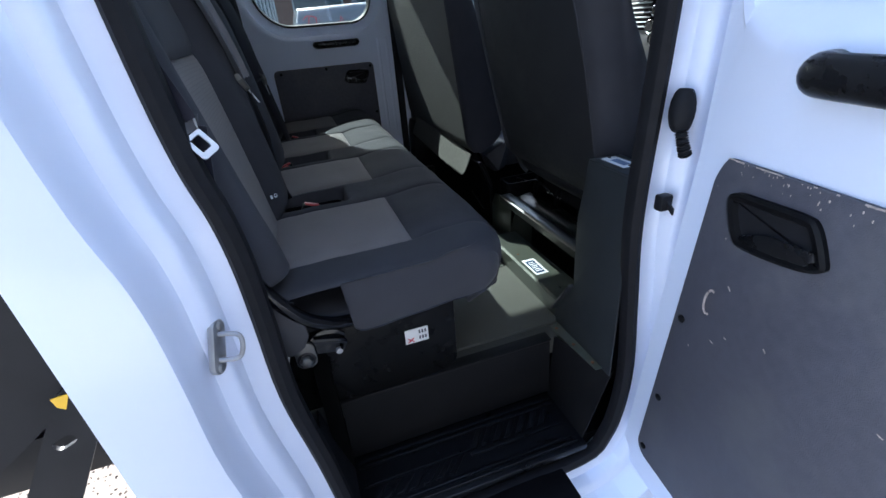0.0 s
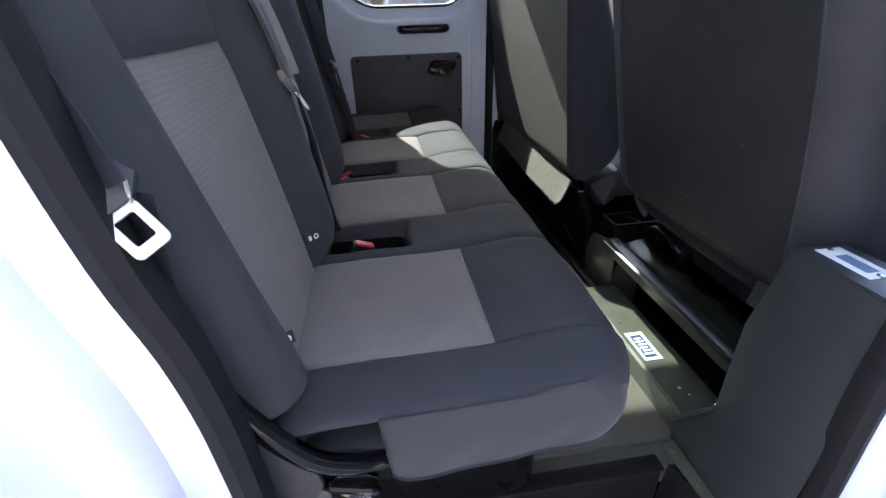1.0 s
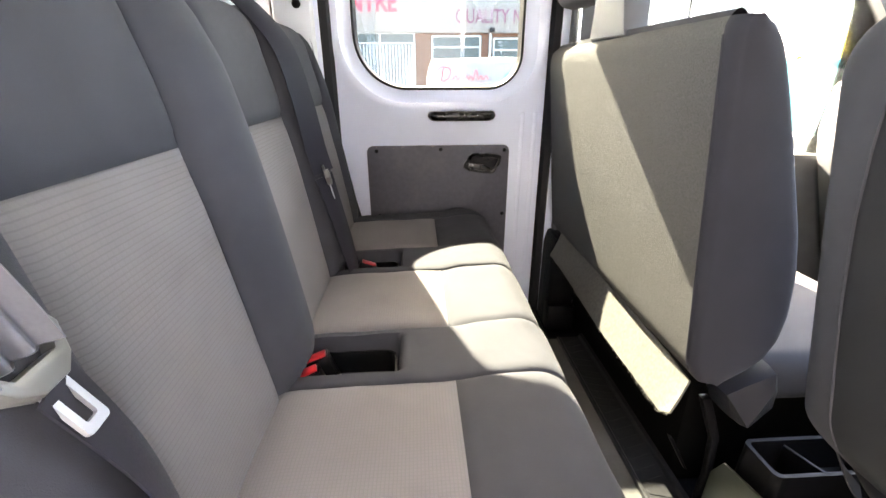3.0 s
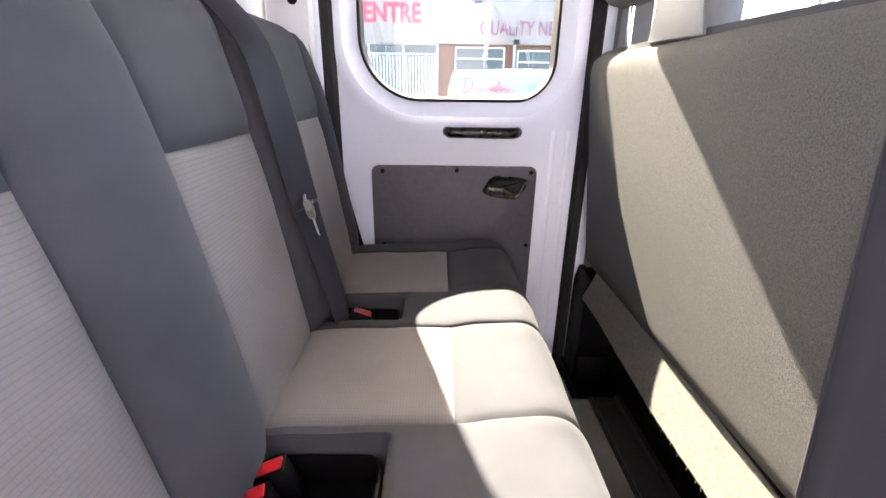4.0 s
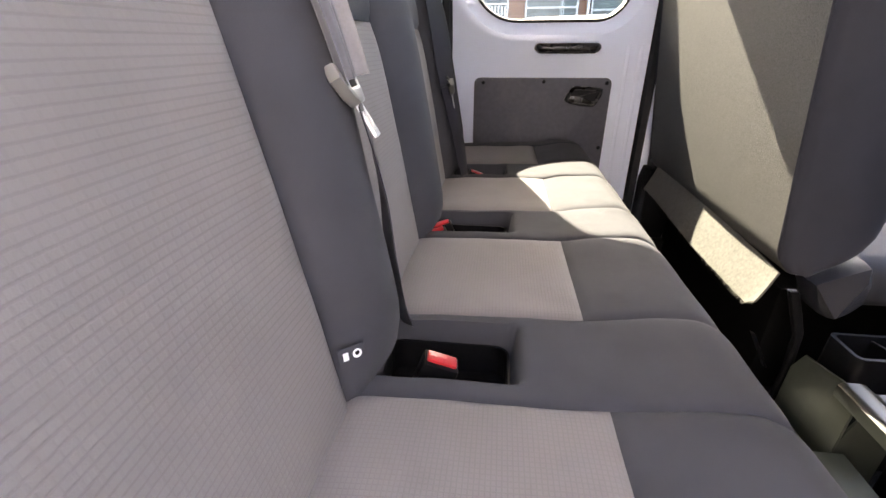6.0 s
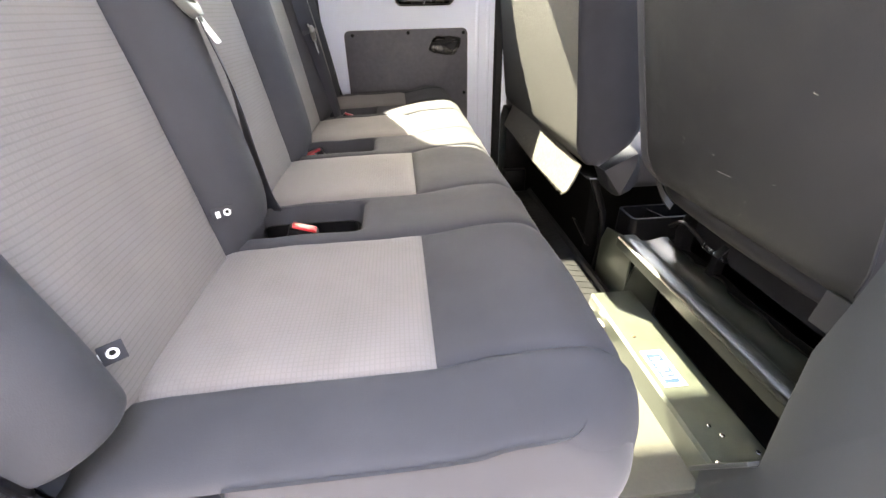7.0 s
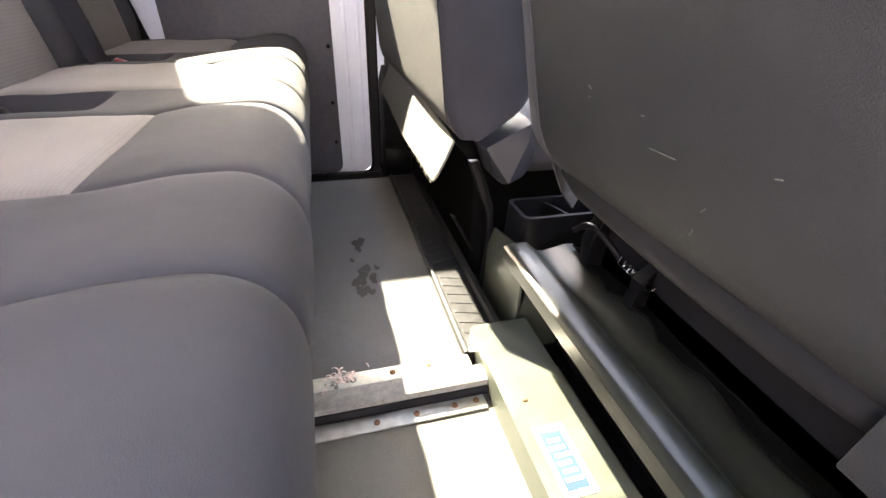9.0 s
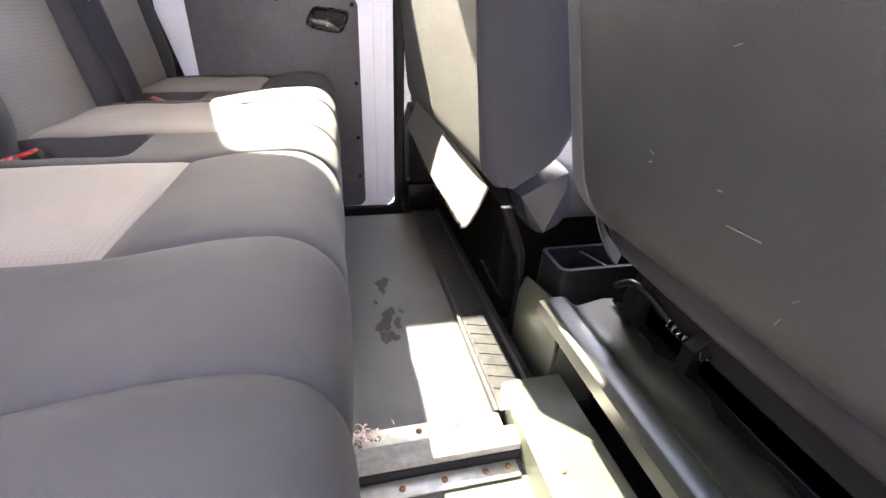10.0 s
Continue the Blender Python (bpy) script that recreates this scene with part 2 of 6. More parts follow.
M_CARPET = mat("grey_carpet", (0.1872, 0.18096, 0.16224), 0.95, noise_scale=120, vary=0.3, bump=1.0, bump_scale=700, sheen=0.3)
M_YELLOWV = mat("yellow_paint", (0.75, 0.55, 0.05), 0.35, noise_scale=3, vary=0.05)
M_TEAL = mat("teal_paint", (0.05, 0.35, 0.3), 0.35, noise_scale=3, vary=0.05)
M_GLASS = glass("window_glass", (0.90, 0.93, 0.92))
M_TINT = glass("tinted_glass")
M_SIDE = glass("side_glass", (0.86, 0.89, 0.88))

# ---- building helpers ----
def link(name, bm, material, angle=35):
    bmesh.ops.recalc_face_normals(bm, faces=bm.faces)
    me = bpy.data.meshes.new(name)
    bm.to_mesh(me)
    bm.free()
    me.materials.append(material)
    me.shade_smooth()
    me.set_sharp_from_angle(angle=radians(angle))
    return new(name, me)


def thing(name, label, category, base=(0, 0, 0), group="", kind=""):
    """An Empty at the thing's base, to carry its parts."""
    ob = new(name)
    ob.location = base
    ob.empty_display_size = 0.05
    return tagged(ob, label, category, group, kind)


def solid(name, bm, material, label, category, group="", kind="", angle=35):
    return tagged(link(name, bm, material, angle), label, category, group, kind)


def part(name, bm, material, parent, label="", angle=35):
    ob = link(name, bm, material, angle)
    ob.parent = parent
    if parent.parent is None:
        ob.matrix_parent_inverse = Matrix.Translation(-parent.location)
    if label:
        ob["label"] = label
    return ob


def box(x0, x1, y0, y1, z0, z1, bev=0.003, bm=None, seg=2, turn=None):
    bm = bm or bmesh.new()
    vs = [bm.verts.new((x, y, z)) for x in (x0, x1) for y in (y0, y1) for z in (z0, z1)]
    fs = [bm.faces.new([vs[i] for i in f]) for f in ((0, 1, 3, 2), (4, 6, 7, 5), (0, 4, 5, 1), (2, 3, 7, 6), (0, 2, 6, 4), (1, 5, 7, 3))]
    bmesh.ops.recalc_face_normals(bm, faces=fs)
    geom = list(vs)
    if bev > 0:
        es = list({e for f in fs for e in f.edges})
        r = bmesh.ops.bevel(bm, geom=es, offset=bev, segments=seg, profile=0.5, affect="EDGES")
        geom = list({v for f in r["faces"] for v in f.verts} | {v for v in vs if v.is_valid})
    if turn is not None:
        bmesh.ops.transform(bm, matrix=turn, verts=geom)
    return bm


def prism(loop, axis, a, b, bev=0.0, bm=None):
    """A closed outline of (u, v) drawn out along an axis from a to b. The other two axes keep their order."""
    bm = bm or bmesh.new()
    def at(p, w):
        return {"x": (w, p[0], p[1]), "y": (p[0], w, p[1]), "z": (p[0], p[1], w)}[axis]
    va = [bm.verts.new(at(p, a)) for p in loop]
    vb = [bm.verts.new(at(p, b)) for p in loop]
    n = len(loop)
    fs = [bm.faces.new(va), bm.faces.new(list(reversed(vb)))]
    fs += [bm.faces.new((va[i], vb[i], vb[(i + 1) % n], va[(i + 1) % n])) for i in range(n)]
    bmesh.ops.recalc_face_normals(bm, faces=fs)
    if bev > 0:
        es = [e for e in fs[0].edges] + [e for e in fs[1].edges]
        bmesh.ops.bevel(bm, geom=es, offset=bev, segments=2, profile=0.5, affect="EDGES")
    return bm


def curve_pts(pts, n=8, closed=False):
    """A smooth line through the points."""
    pts = [Vector(p) for p in pts]
    out = []
    m = len(pts)
    for i in range(m if closed else m - 1):
        if closed:
            p0, p1, p2, p3 = pts[i - 1], pts[i], pts[(i + 1) % m], pts[(i + 2) % m]
        else:
            p0, p1, p2, p3 = pts[max(i - 1, 0)], pts[i], pts[i + 1], pts[min(i + 2, m - 1)]
        for k in range(n):
            t = k / n
            out.append(0.5 * ((2 * p1) + (p2 - p0) * t + (2 * p0 - 5 * p1 + 4 * p2 - p3) * t * t + (3 * p1 - p0 - 3 * p2 + p3) * t ** 3))
    if not closed:
        out.append(pts[-1])
    return out


def tube(pts, r, bm=None, seg=10, n=6, closed=False, smooth_line=True):
    bm = bm or bmesh.new()
    line = curve_pts(pts, n, closed) if smooth_line else [Vector(p) for p in pts]
    rings = []
    up = Vector((0.13, 0.21, 0.97))
    m = len(line)
    for i, p in enumerate(line):
        a = line[i - 1] if (i > 0 or closed) else p
        b = line[(i + 1) % m] if (i < m - 1 or closed) else p
        d = (b - a).normalized()
        u = d.cross(up).normalized()
        w = d.cross(u)
        rr = r(i / max(m - 1, 1)) if callable(r) else r
        rings.append([bm.verts.new(p + (u * math.cos(2 * math.pi * k / seg) + w * math.sin(2 * math.pi * k / seg)) * rr) for k in range(seg)])
    for i in range(m if closed else m - 1):
        ra, rb = rings[i], rings[(i + 1) % m]
        for k in range(seg):
            bm.faces.new((ra[k], ra[(k + 1) % seg], rb[(k + 1) % seg], rb[k]))
    if not closed:
        bm.faces.new(list(reversed(rings[0])))
        bm.faces.new(rings[-1])
    return bm


def ribbon(pts, width, thick, side, bm=None, n=8, fold=0.0):
    """A strap along the points; side: the direction across it (one vector, or one for each end)."""
    bm = bm or bmesh.new()
    line = curve_pts(pts, n)
    sides = [Vector(s) for s in (side if isinstance(side[0], (tuple, list)) else (side, side))]
    rings = []
    m = len(line)
    for i, p in enumerate(line):
        d = (line[min(i + 1, m - 1)] - line[max(i - 1, 0)]).normalized()
        s = sides[0].lerp(sides[-1], i / (m - 1))
        s = (s - d * s.dot(d)).normalized()
        nn = d.cross(s)
        row = []
        for u in (-0.5, -0.25, 0, 0.25, 0.5):
            row.append(p + s * (u * width) + nn * (fold * (1 - 4 * u * u)))
        top = [bm.verts.new(q + nn * thick / 2) for q in row]
        bot = [bm.verts.new(q - nn * thick / 2) for q in reversed(row)]
        rings.append(top + bot)
    k = len(rings[0])
    for i in range(m - 1):
        for j in range(k):
            bm.faces.new((rings[i][j], rings[i][(j + 1) % k], rings[i + 1][(j + 1) % k], rings[i + 1][j]))
    bm.faces.new(list(reversed(rings[0])))
    bm.faces.new(rings[-1])
    return bm


def sheet(fn, nu, nv, depth=0.0, bm=None):
    """A curved sheet fn(u, v) -> place; depth > 0 gives it a body by going that far along fn's back direction."""
    bm = bm or bmesh.new()
    P = [[Vector(fn(i / nu, j / nv)) for j in range(nv + 1)] for i in range(nu + 1)]
    V = [[bm.verts.new(p) for p in row] for row in P]
    for i in range(nu):
        for j in range(nv):
            bm.faces.new((V[i][j], V[i + 1][j], V[i + 1][j + 1], V[i][j + 1]))
    if depth:
        rim = [(i, 0) for i in range(nu)] + [(nu, j) for j in range(nv)] + [(i, nv) for i in range(nu, 0, -1)] + [(0, j) for j in range(nv, 0, -1)]
        low = []
        for i, j in rim:
            a = P[min(i + 1, nu)][j] - P[max(i - 1, 0)][j]
            b = P[i][min(j + 1, nv)] - P[i][max(j - 1, 0)]
            low.append(bm.verts.new(P[i][j] - a.cross(b).normalized() * depth))
        m = len(rim)
        for k in range(m):
            i, j = rim[k]
            i2, j2 = rim[(k + 1) % m]
            bm.faces.new((V[i][j], V[i2][j2], low[(k + 1) % m], low[k]))
    return bm


def rounded(x0, x1, z0, z1, r, seg=8):
    """The outline of a rounded rectangle; r: one radius or four (bottom left, bottom right, top right, top left)."""
    rs = r if isinstance(r, (tuple, list)) else (r,) * 4
    out = []
    for (cx, cz, a0), rr in zip(((x0, z0, 180), (x1, z0, 270), (x1, z1, 0), (x0, z1, 90)), rs):
        ox = cx + rr if cx == x0 else cx - rr
        oz = cz + rr if cz == z0 else cz - rr
        for k in range(seg + 1):
            a = radians(a0 + 90 * k / seg)
            out.append((ox + rr * math.cos(a), oz + rr * math.sin(a)))
    return out


def radial(loop, c, angles):
    """Where rays from c at those angles meet the outline."""
    out = []
    m = len(loop)
    for a in angles:
        d = (math.cos(a), math.sin(a))
        best = None
        for i in range(m):
            p, q = loop[i], loop[(i + 1) % m]
            ex, ez = q[0] - p[0], q[1] - p[1]
            det = d[0] * -ez + d[1] * ex
            if abs(det) < 1e-12:
                continue
            px, pz = p[0] - c[0], p[1] - c[1]
            t = (px * -ez + pz * ex) / det
            s = (d[0] * pz - d[1] * px) / det
            if t > 0 and -1e-6 <= s <= 1 + 1e-6 and (best is None or t > best):
                best = t
        best = best if best is not None else 0.1
        out.append((c[0] + d[0] * best, c[1] + d[1] * best))
    return out


def ring_loft(loops, c, at, close=True, bm=None):
    """Joins outlines (loop, depth), each star-shaped about c, into one skin; close: also joins the last to the first."""
    bm = bm or bmesh.new()
    angles = sorted({round(math.atan2(p[1] - c[1], p[0] - c[0]), 4) for loop, _ in loops for p in loop} | {round(-math.pi + k * math.pi / 48, 4) for k in range(96)})
    rows = [[bm.verts.new(at(p, w)) for p in radial(loop, c, angles)] for loop, w in loops]
    n = len(angles)
    pairs = list(zip(rows, rows[1:])) + ([(rows[-1], rows[0])] if close else [])
    for ra, rb in pairs:
        for i in range(n):
            bm.faces.new((ra[i], ra[(i + 1) % n], rb[(i + 1) % n], rb[i]))
    return bm


def grow(loop, d):
    """The outline moved outwards by d."""
    m = len(loop)
    out = []
    for i in range(m):
        p, q = Vector(loop[i - 1]), Vector(loop[(i + 1) % m])
        t = (q - p).normalized()
        out.append((loop[i][0] + t.y * d, loop[i][1] - t.x * d))
    return out


def disc(c, axis, r, h, bm=None, seg=12, dome=0.0):
    """A low round stud at c along axis."""
    bm = bm or bmesh.new()
    q = Vector(axis).to_track_quat("Z", "Y").to_matrix().to_4x4()
    m = Matrix.Translation(c) @ q
    prof = [(r, 0), (r, h * 0.6), (r * 0.8, h)] + ([(r * 0.4, h + dome)] if dome else [])
    rows = [[bm.verts.new(m @ Vector((a * math.cos(2 * math.pi * k / seg), a * math.sin(2 * math.pi * k / seg), z))) for k in range(seg)] for a, z in prof]
    for ra, rb in zip(rows, rows[1:]):
        for k in range(seg):
            bm.faces.new((ra[k], ra[(k + 1) % seg], rb[(k + 1) % seg], rb[k]))
    bm.faces.new(rows[-1])
    bm.faces.new(list(reversed(rows[0])))
    return bm


def xz(p, w):
    return (p[0], w, p[1])


def text_mesh(body, size, m, depth=0.01, bold=0.0):
    cu = bpy.data.curves.new("lettering", "FONT")
    cu.body, cu.size, cu.extrude, cu.offset = body, size, depth, bold
    cu.resolution_u = 3
    tmp = new("tmp", cu)
    me = bpy.data.meshes.new_from_object(tmp.evaluated_get(bpy.context.evaluated_depsgraph_get()))
    bpy.data.objects.remove(tmp)
    bpy.data.curves.remove(cu)
    bm = bmesh.new()
    bm.from_mesh(me)
    bpy.data.meshes.remove(me)
    bmesh.ops.transform(bm, matrix=m, verts=bm.verts)
    return bm

# ---- the van's shell (the setting) ----
# x runs to the front of the van, y from the open door across it, z up; the floor stands near z = 0.
Y_NEAR, Y_FAR, X_REAR, Z_ROOF = 0.27, 2.29, -0.5, 1.70
apert = [(-0.20, -0.225), (-0.226, -0.10), (-0.246, 0.08), (-0.270, 0.26), (-0.272, 0.42), (-0.274, 0.52), (-0.282, 0.60),
         (-0.298, 0.68), (-0.309, 0.80), (-0.318, 1.0), (-0.318, 1.2), (-0.29, 1.33), (-0.17, 1.385), (0.05, 1.39), (0.22, 1.385),
         (0.345, 1.34), (0.40, 1.22), (0.408, 1.0), (0.406, 0.73), (0.40, 0.45), (0.42, 0.25), (0.441, 0.06), (0.436, -0.08),
         (0.41, -0.175), (0.35, -0.228), (0.08, -0.235)]
APERT = [(p.x, p.y) for p in curve_pts([(a, b, 0) for a, b in apert], 4, True)]
APERT = list(reversed(APERT)) if sum(a[0] * b[1] - a[1] * b[0] for a, b in zip(APERT, APERT[1:] + APERT[:1])) < 0 else APERT
AC = (0.05, 0.5)
OUT = [(-0.482, -0.45), (0.62, -0.45), (0.62, Z_ROOF), (-0.482, Z_ROOF)]

wall_near = thing("wall_near", "white painted body side with an open doorway", "wall", (0.05, 0.3, -0.45), kind="structure")
part("side_panel", ring_loft([(grow(APERT, a), y) for a, y in ((0.018, 0.412), (0.018, 0.402), (0.022, 0.392), (0.045, 0.388), (0.056, 0.380), (0.062, 0.357), (0.070, 0.349), (0.088, 0.345),
                                                               (0.096, 0.335), (0.100, 0.292), (0.106, 0.280), (0.12, 0.2755))] + [(OUT, Y_NEAR), (OUT, 0.43)], AC, xz), M_WHITE, wall_near)
part("door_seal", ring_loft([(grow(APERT, -0.002), 0.412), (grow(APERT, -0.006), 0.398), (grow(APERT, -0.003), 0.385), (grow(APERT, 0.008), 0.377), (grow(APERT, 0.020), 0.380), (grow(APERT, 0.027), 0.390), (grow(APERT, 0.02), 0.40), (grow(APERT, 0.017), 0.412)], AC, xz), M_RUBBER, wall_near, "black rubber door seal")
part("inner_panel", ring_loft([(grow(APERT, 0.003), 0.4125), (grow(APERT, 0.03), 0.432), (OUT, 0.446), (OUT, 0.436), (grow(APERT, 0.02), 0.4126)], AC, xz), M_WHITE, wall_near, "pale painted inner body panel")
part("anchor_panel", prism([(-0.45, 0.30), (-0.270, 0.30), (-0.280, 0.26), (-0.300, 0.19), (-0.31, -0.2), (-0.45, -0.2)], "y", 0.450, 0.456, 0.001), M_TRIM, wall_near, "pale painted inner pillar panel")
part("sill_cover", box(-0.12, 0.29, 0.30, 0.395, -0.262, -0.232, 0.006), M_PLASTIC, wall_near, "black plastic sill cover")

# door striker on the rear pillar
M_STRIKER = mat("zinc_striker", (0.3575, 0.3575, 0.364), 0.35, metal=0.7, noise_scale=60, vary=0.15)
striker = thing("door_striker", "zinc-plated door striker bolted to the white pillar", "striker", (-0.352, 0.37, 0.38))
part("plate", prism(rounded(-0.013, 0.013, -0.034, 0.034, 0.012), "y", -0.004, 0.004, 0.001), M_STRIKER, striker)
part("loop", tube([(-0.002, -0.002, -0.016), (0.002, -0.022, -0.0155), (0.004, -0.029, -0.010), (0.004, -0.030, 0.006), (0.002, -0.024, 0.0145), (-0.002, -0.002, 0.016)], 0.0030, seg=8), M_STRIKER, striker)
for zz in (-0.026, 0.026):
    part("screw", disc((0, -0.004, zz), (0, -1, 0), 0.006, 0.003), M_STRIKER, striker)
for ch in striker.children:
    ch.matrix_parent_inverse = Matrix.Identity(4)
striker.matrix_world = pose(-0.343, 0.346, 0.428, 0, 28, 70) @ Matrix.Scale(1.15, 4)

# rear wall of the cab with its window
RW = [(0.30, -0.45), (Y_FAR, -0.45), (Y_FAR, Z_ROOF), (0.30, Z_ROOF)]
rwin = rounded(0.62, 1.95, 1.03, 1.42, 0.06)
wall_rear = thing("wall_rear", "pale rear cab wall behind the bench", "wall", (X_REAR, 1.28, 0), kind="structure")
def yz(p, w):
    return (w, p[0], p[1])
part("panel", ring_loft([(RW, -0.5), (RW, -0.47), (rwin, -0.47), (rwin, -0.5)], (1.28, 1.2), yz), M_TRIM, wall_rear)
part("pane", prism(rounded(0.60, 1.97, 1.01, 1.44, 0.06), "x", -0.494, -0.490), M_TINT, wall_rear)

# far side: body round the closed door
FD = rounded(-0.318, 0.392, -0.055, 1.622, (0.05, 0.05, 0.12, 0.12))
FOUT = [(X_REAR, -0.45), (0.62, -0.45), (0.62, Z_ROOF), (X_REAR, Z_ROOF)]
wall_far = thing("wall_far", "pale painted body side round the closed door", "wall", (0.05, Y_FAR, -0.45), kind="structure")
part("side_panel", ring_loft([(FD, 2.19), (FD, 2.29), (FOUT, 2.29), (FOUT, 2.15), (grow(FD, 0.03), 2.15), (grow(FD, 0.012), 2.155)], (0.04, 0.6), xz), M_WHITE, wall_far)
part("door_seal", ring_loft([(grow(FD, -0.016), 2.168), (grow(FD, -0.006), 2.15), (grow(FD, 0.012), 2.146), (grow(FD, 0.018), 2.152), (grow(FD, 0.006), 2.19)], (0.04, 0.6), xz), M_RUBBER, wall_far, "black rubber door seal")
part("pillar_trim", box(-0.46, -0.345, 2.10, 2.148, 0.25, 1.55, 0.02), M_TRIM, wall_far, "pale grey pillar trim")

trim_b = part("pillar_base_trim", prism([(0.408, 0.0), (0.50, 0.0), (0.51, 0.36), (0.42, 0.345), (0.409, 0.30)], "y", 2.03, 2.148, 0.008), M_PLASTIC, wall_far, "black plastic pillar base trim")
part("trim_step", box(0.404, 0.50, 2.00, 2.06, 0.0, 0.10, 0.008), M_PLASTIC, trim_b)
part("front_pillar_trim", box(0.43, 0.62, 2.11, 2.149, 0.34, 1.57, 0.015), M_GREYPL, wall_far, "dark grey pillar trim")

# the cab in front: side walls with windows, windscreen, roof
def cab_side(name, y0, y1, label):
    w = thing(name, label, "wall", (1.2, y0, 0), kind="structure")
    o = [(0.62, -0.45), (2.05, -0.45), (2.05, 0.75), (1.35, Z_ROOF), (0.62, Z_ROOF)]
    i = [(0.70, 0.60), (1.66, 0.58), (1.72, 0.86), (1.22, 1.42), (0.70, 1.44)]
    part("side_panel", ring_loft([(o, y0), (i, y0), (i, y1), (o, y1)], (1.1, 0.95), xz), M_GREYPL, w)
    part("pane", prism([(0.69, 0.59), (1.67, 0.57), (1.73, 0.86), (1.23, 1.43), (0.69, 1.45)], "y", (y0 + y1) / 2 - 0.002, (y0 + y1) / 2 + 0.002), M_SIDE, w)
    return w


cab_side("wall_cab_near", 0.27, 0.33, "dark cab door side with a side window")
cab_side("wall_cab_far", 2.23, 2.29, "dark cab door side with a side window")
ceiling = solid("ceiling", box(X_REAR, 1.36, 0.28, 2.28, 1.65, 1.70, 0.01), M_HEAD, "pale grey headlining under the roof", "ceiling", kind="structure")
scr = bmesh.new()
nx, nz = Vector((0.70, 0, -0.87)).normalized(), 0
sheet(lambda u, v: (2.05 - 0.70 * v + 0.02 * math.sin(math.pi * u), 0.3 + 1.98 * u, 0.75 + 0.93 * v), 10, 4, 0.006, scr)
solid("window_1", scr, M_GLASS, "curved clear windscreen of the cab", "windscreen", kind="structure")
solid("wall_front", box(2.0, 2.05, 0.28, 2.28, -0.45, 0.76, 0.01), M_PLASTIC, "black bulkhead under the windscreen", "wall", kind="structure")

# ---- floor, step well ----
Z_LOW, Z_HIGH, Z_WELL = 0.028, 0.052, -0.175
floor = thing("floor", "worn dark grey vinyl van floor with a sunken step well", "floor", (0.1, 1.2, 0), kind="structure")
part("low_floor", box(-0.48, 0.56, 0.632, 1.03, -0.03, Z_LOW + 0.004, 0.004), M_FLOOR2, floor)
part("front_ledge", box(-0.48, 0.42, 0.578, 0.634, -0.03, Z_LOW - 0.004, 0.003), M_FLOOR2, floor)
part("high_floor", box(-0.48, 0.40, 1.005, 1.872, -0.03, Z_HIGH, 0.005), M_FLOOR, floor, "worn grey vinyl floor with dried mud marks")
part("under_floor", box(-0.5, 2.02, 0.43, 2.28, -0.30, -0.20, 0), M_PLASTIC, floor)
part("cab_floor", box(0.40, 2.02, 1.06, 2.28, -0.05, 0.0, 0.0), M_PLASTIC, floor, "black cab floor mat")
part("cab_floor_side", box(0.46, 2.02, 0.44, 1.08, -0.05, 0.0, 0.0), M_PLASTIC, floor)
part("edge_strip", box(-0.2, 0.405, 1.036, 1.066, Z_HIGH, Z_HIGH + 0.004, 0.0015), M_STRIP, floor, "worn aluminium edging strip")
part("carpet_nosing", prism([(1.000, Z_HIGH - 0.004), (1.037, Z_HIGH - 0.001), (1.036, Z_HIGH + 0.006), (1.012, Z_HIGH + 0.012), (1.001, Z_HIGH + 0.008)], "x", -0.2, 0.425), M_CARPET, floor, "frayed grey carpet nosing")
part("riser", box(-0.2, 0.424, 0.997, 1.006, Z_LOW + 0.001, Z_HIGH - 0.003, 0.001), M_RUBBER, floor, "black step riser")
part("foot_strip", box(-0.2, 0.41, 0.968, 0.995, Z_LOW + 0.004, Z_LOW + 0.008, 0.0015), M_STRIP, floor, "worn aluminium strip")
for xx, yy, zz, m in ((0.213, 1.05, Z_HIGH, M_RUBBER), (0.275, 1.052, Z_HIGH, M_RUST), (0.335, 1.055, Z_HIGH, M_RUST), (0.385, 1.057, Z_HIGH, M_STRIP), (0.25, 1.018, Z_HIGH, M_RUBBER),
                      (0.24, 0.98, Z_LOW, M_RUST), (0.30, 0.982, Z_LOW, M_RUST), (0.36, 0.983, Z_LOW, M_RUST), (0.395, 0.985, Z_LOW, M_RUST)):
    part("screw", disc((xx, yy, zz + (0.008 if zz == Z_LOW else 0.004)), (0, 0, 1), 0.0048, 0.0018, dome=0.0006), m, floor)


def blot(cx, cy, r, seed, z):
    rnd = random.Random(seed)
    ph = [rnd.uniform(0, 6.28) for _ in range(4)]
    lp = []
    for k in range(28):
        a = 2 * math.pi * k / 28
        q = r * (1 + 0.25 * math.sin(2 * a + ph[0]) + 0.18 * math.sin(3 * a + ph[1]) + 0.12 * math.sin(7 * a + ph[2]))
        lp.append((cx + q * math.cos(a) * 0.75, cy + q * math.sin(a) * 1.3))
    return prism(lp, "z", z, z + 0.0006)


M_MUD = mat("dried_mud", (0.03375, 0.02916, 0.02376), 0.9, noise_scale=120, vary=0.4, bump=0.6, bump_scale=300)
for cx, cy, r, sd in ((0.262, 1.475, 0.017, 1), (0.258, 1.448, 0.010, 5), (0.262, 1.35, 0.018, 2), (0.278, 1.322, 0.012, 6), (0.248, 1.315, 0.016, 3), (0.253, 1.282, 0.016, 4), (0.270, 1.275, 0.008, 8), (0.29, 1.36, 0.007, 9), (0.24, 1.40, 0.006, 10)):
    solid("mud_mark", blot(cx, cy, r, sd, Z_HIGH), M_MUD, "dried brown mud footprint on the vinyl floor", "mud mark", group="mud marks on the floor")
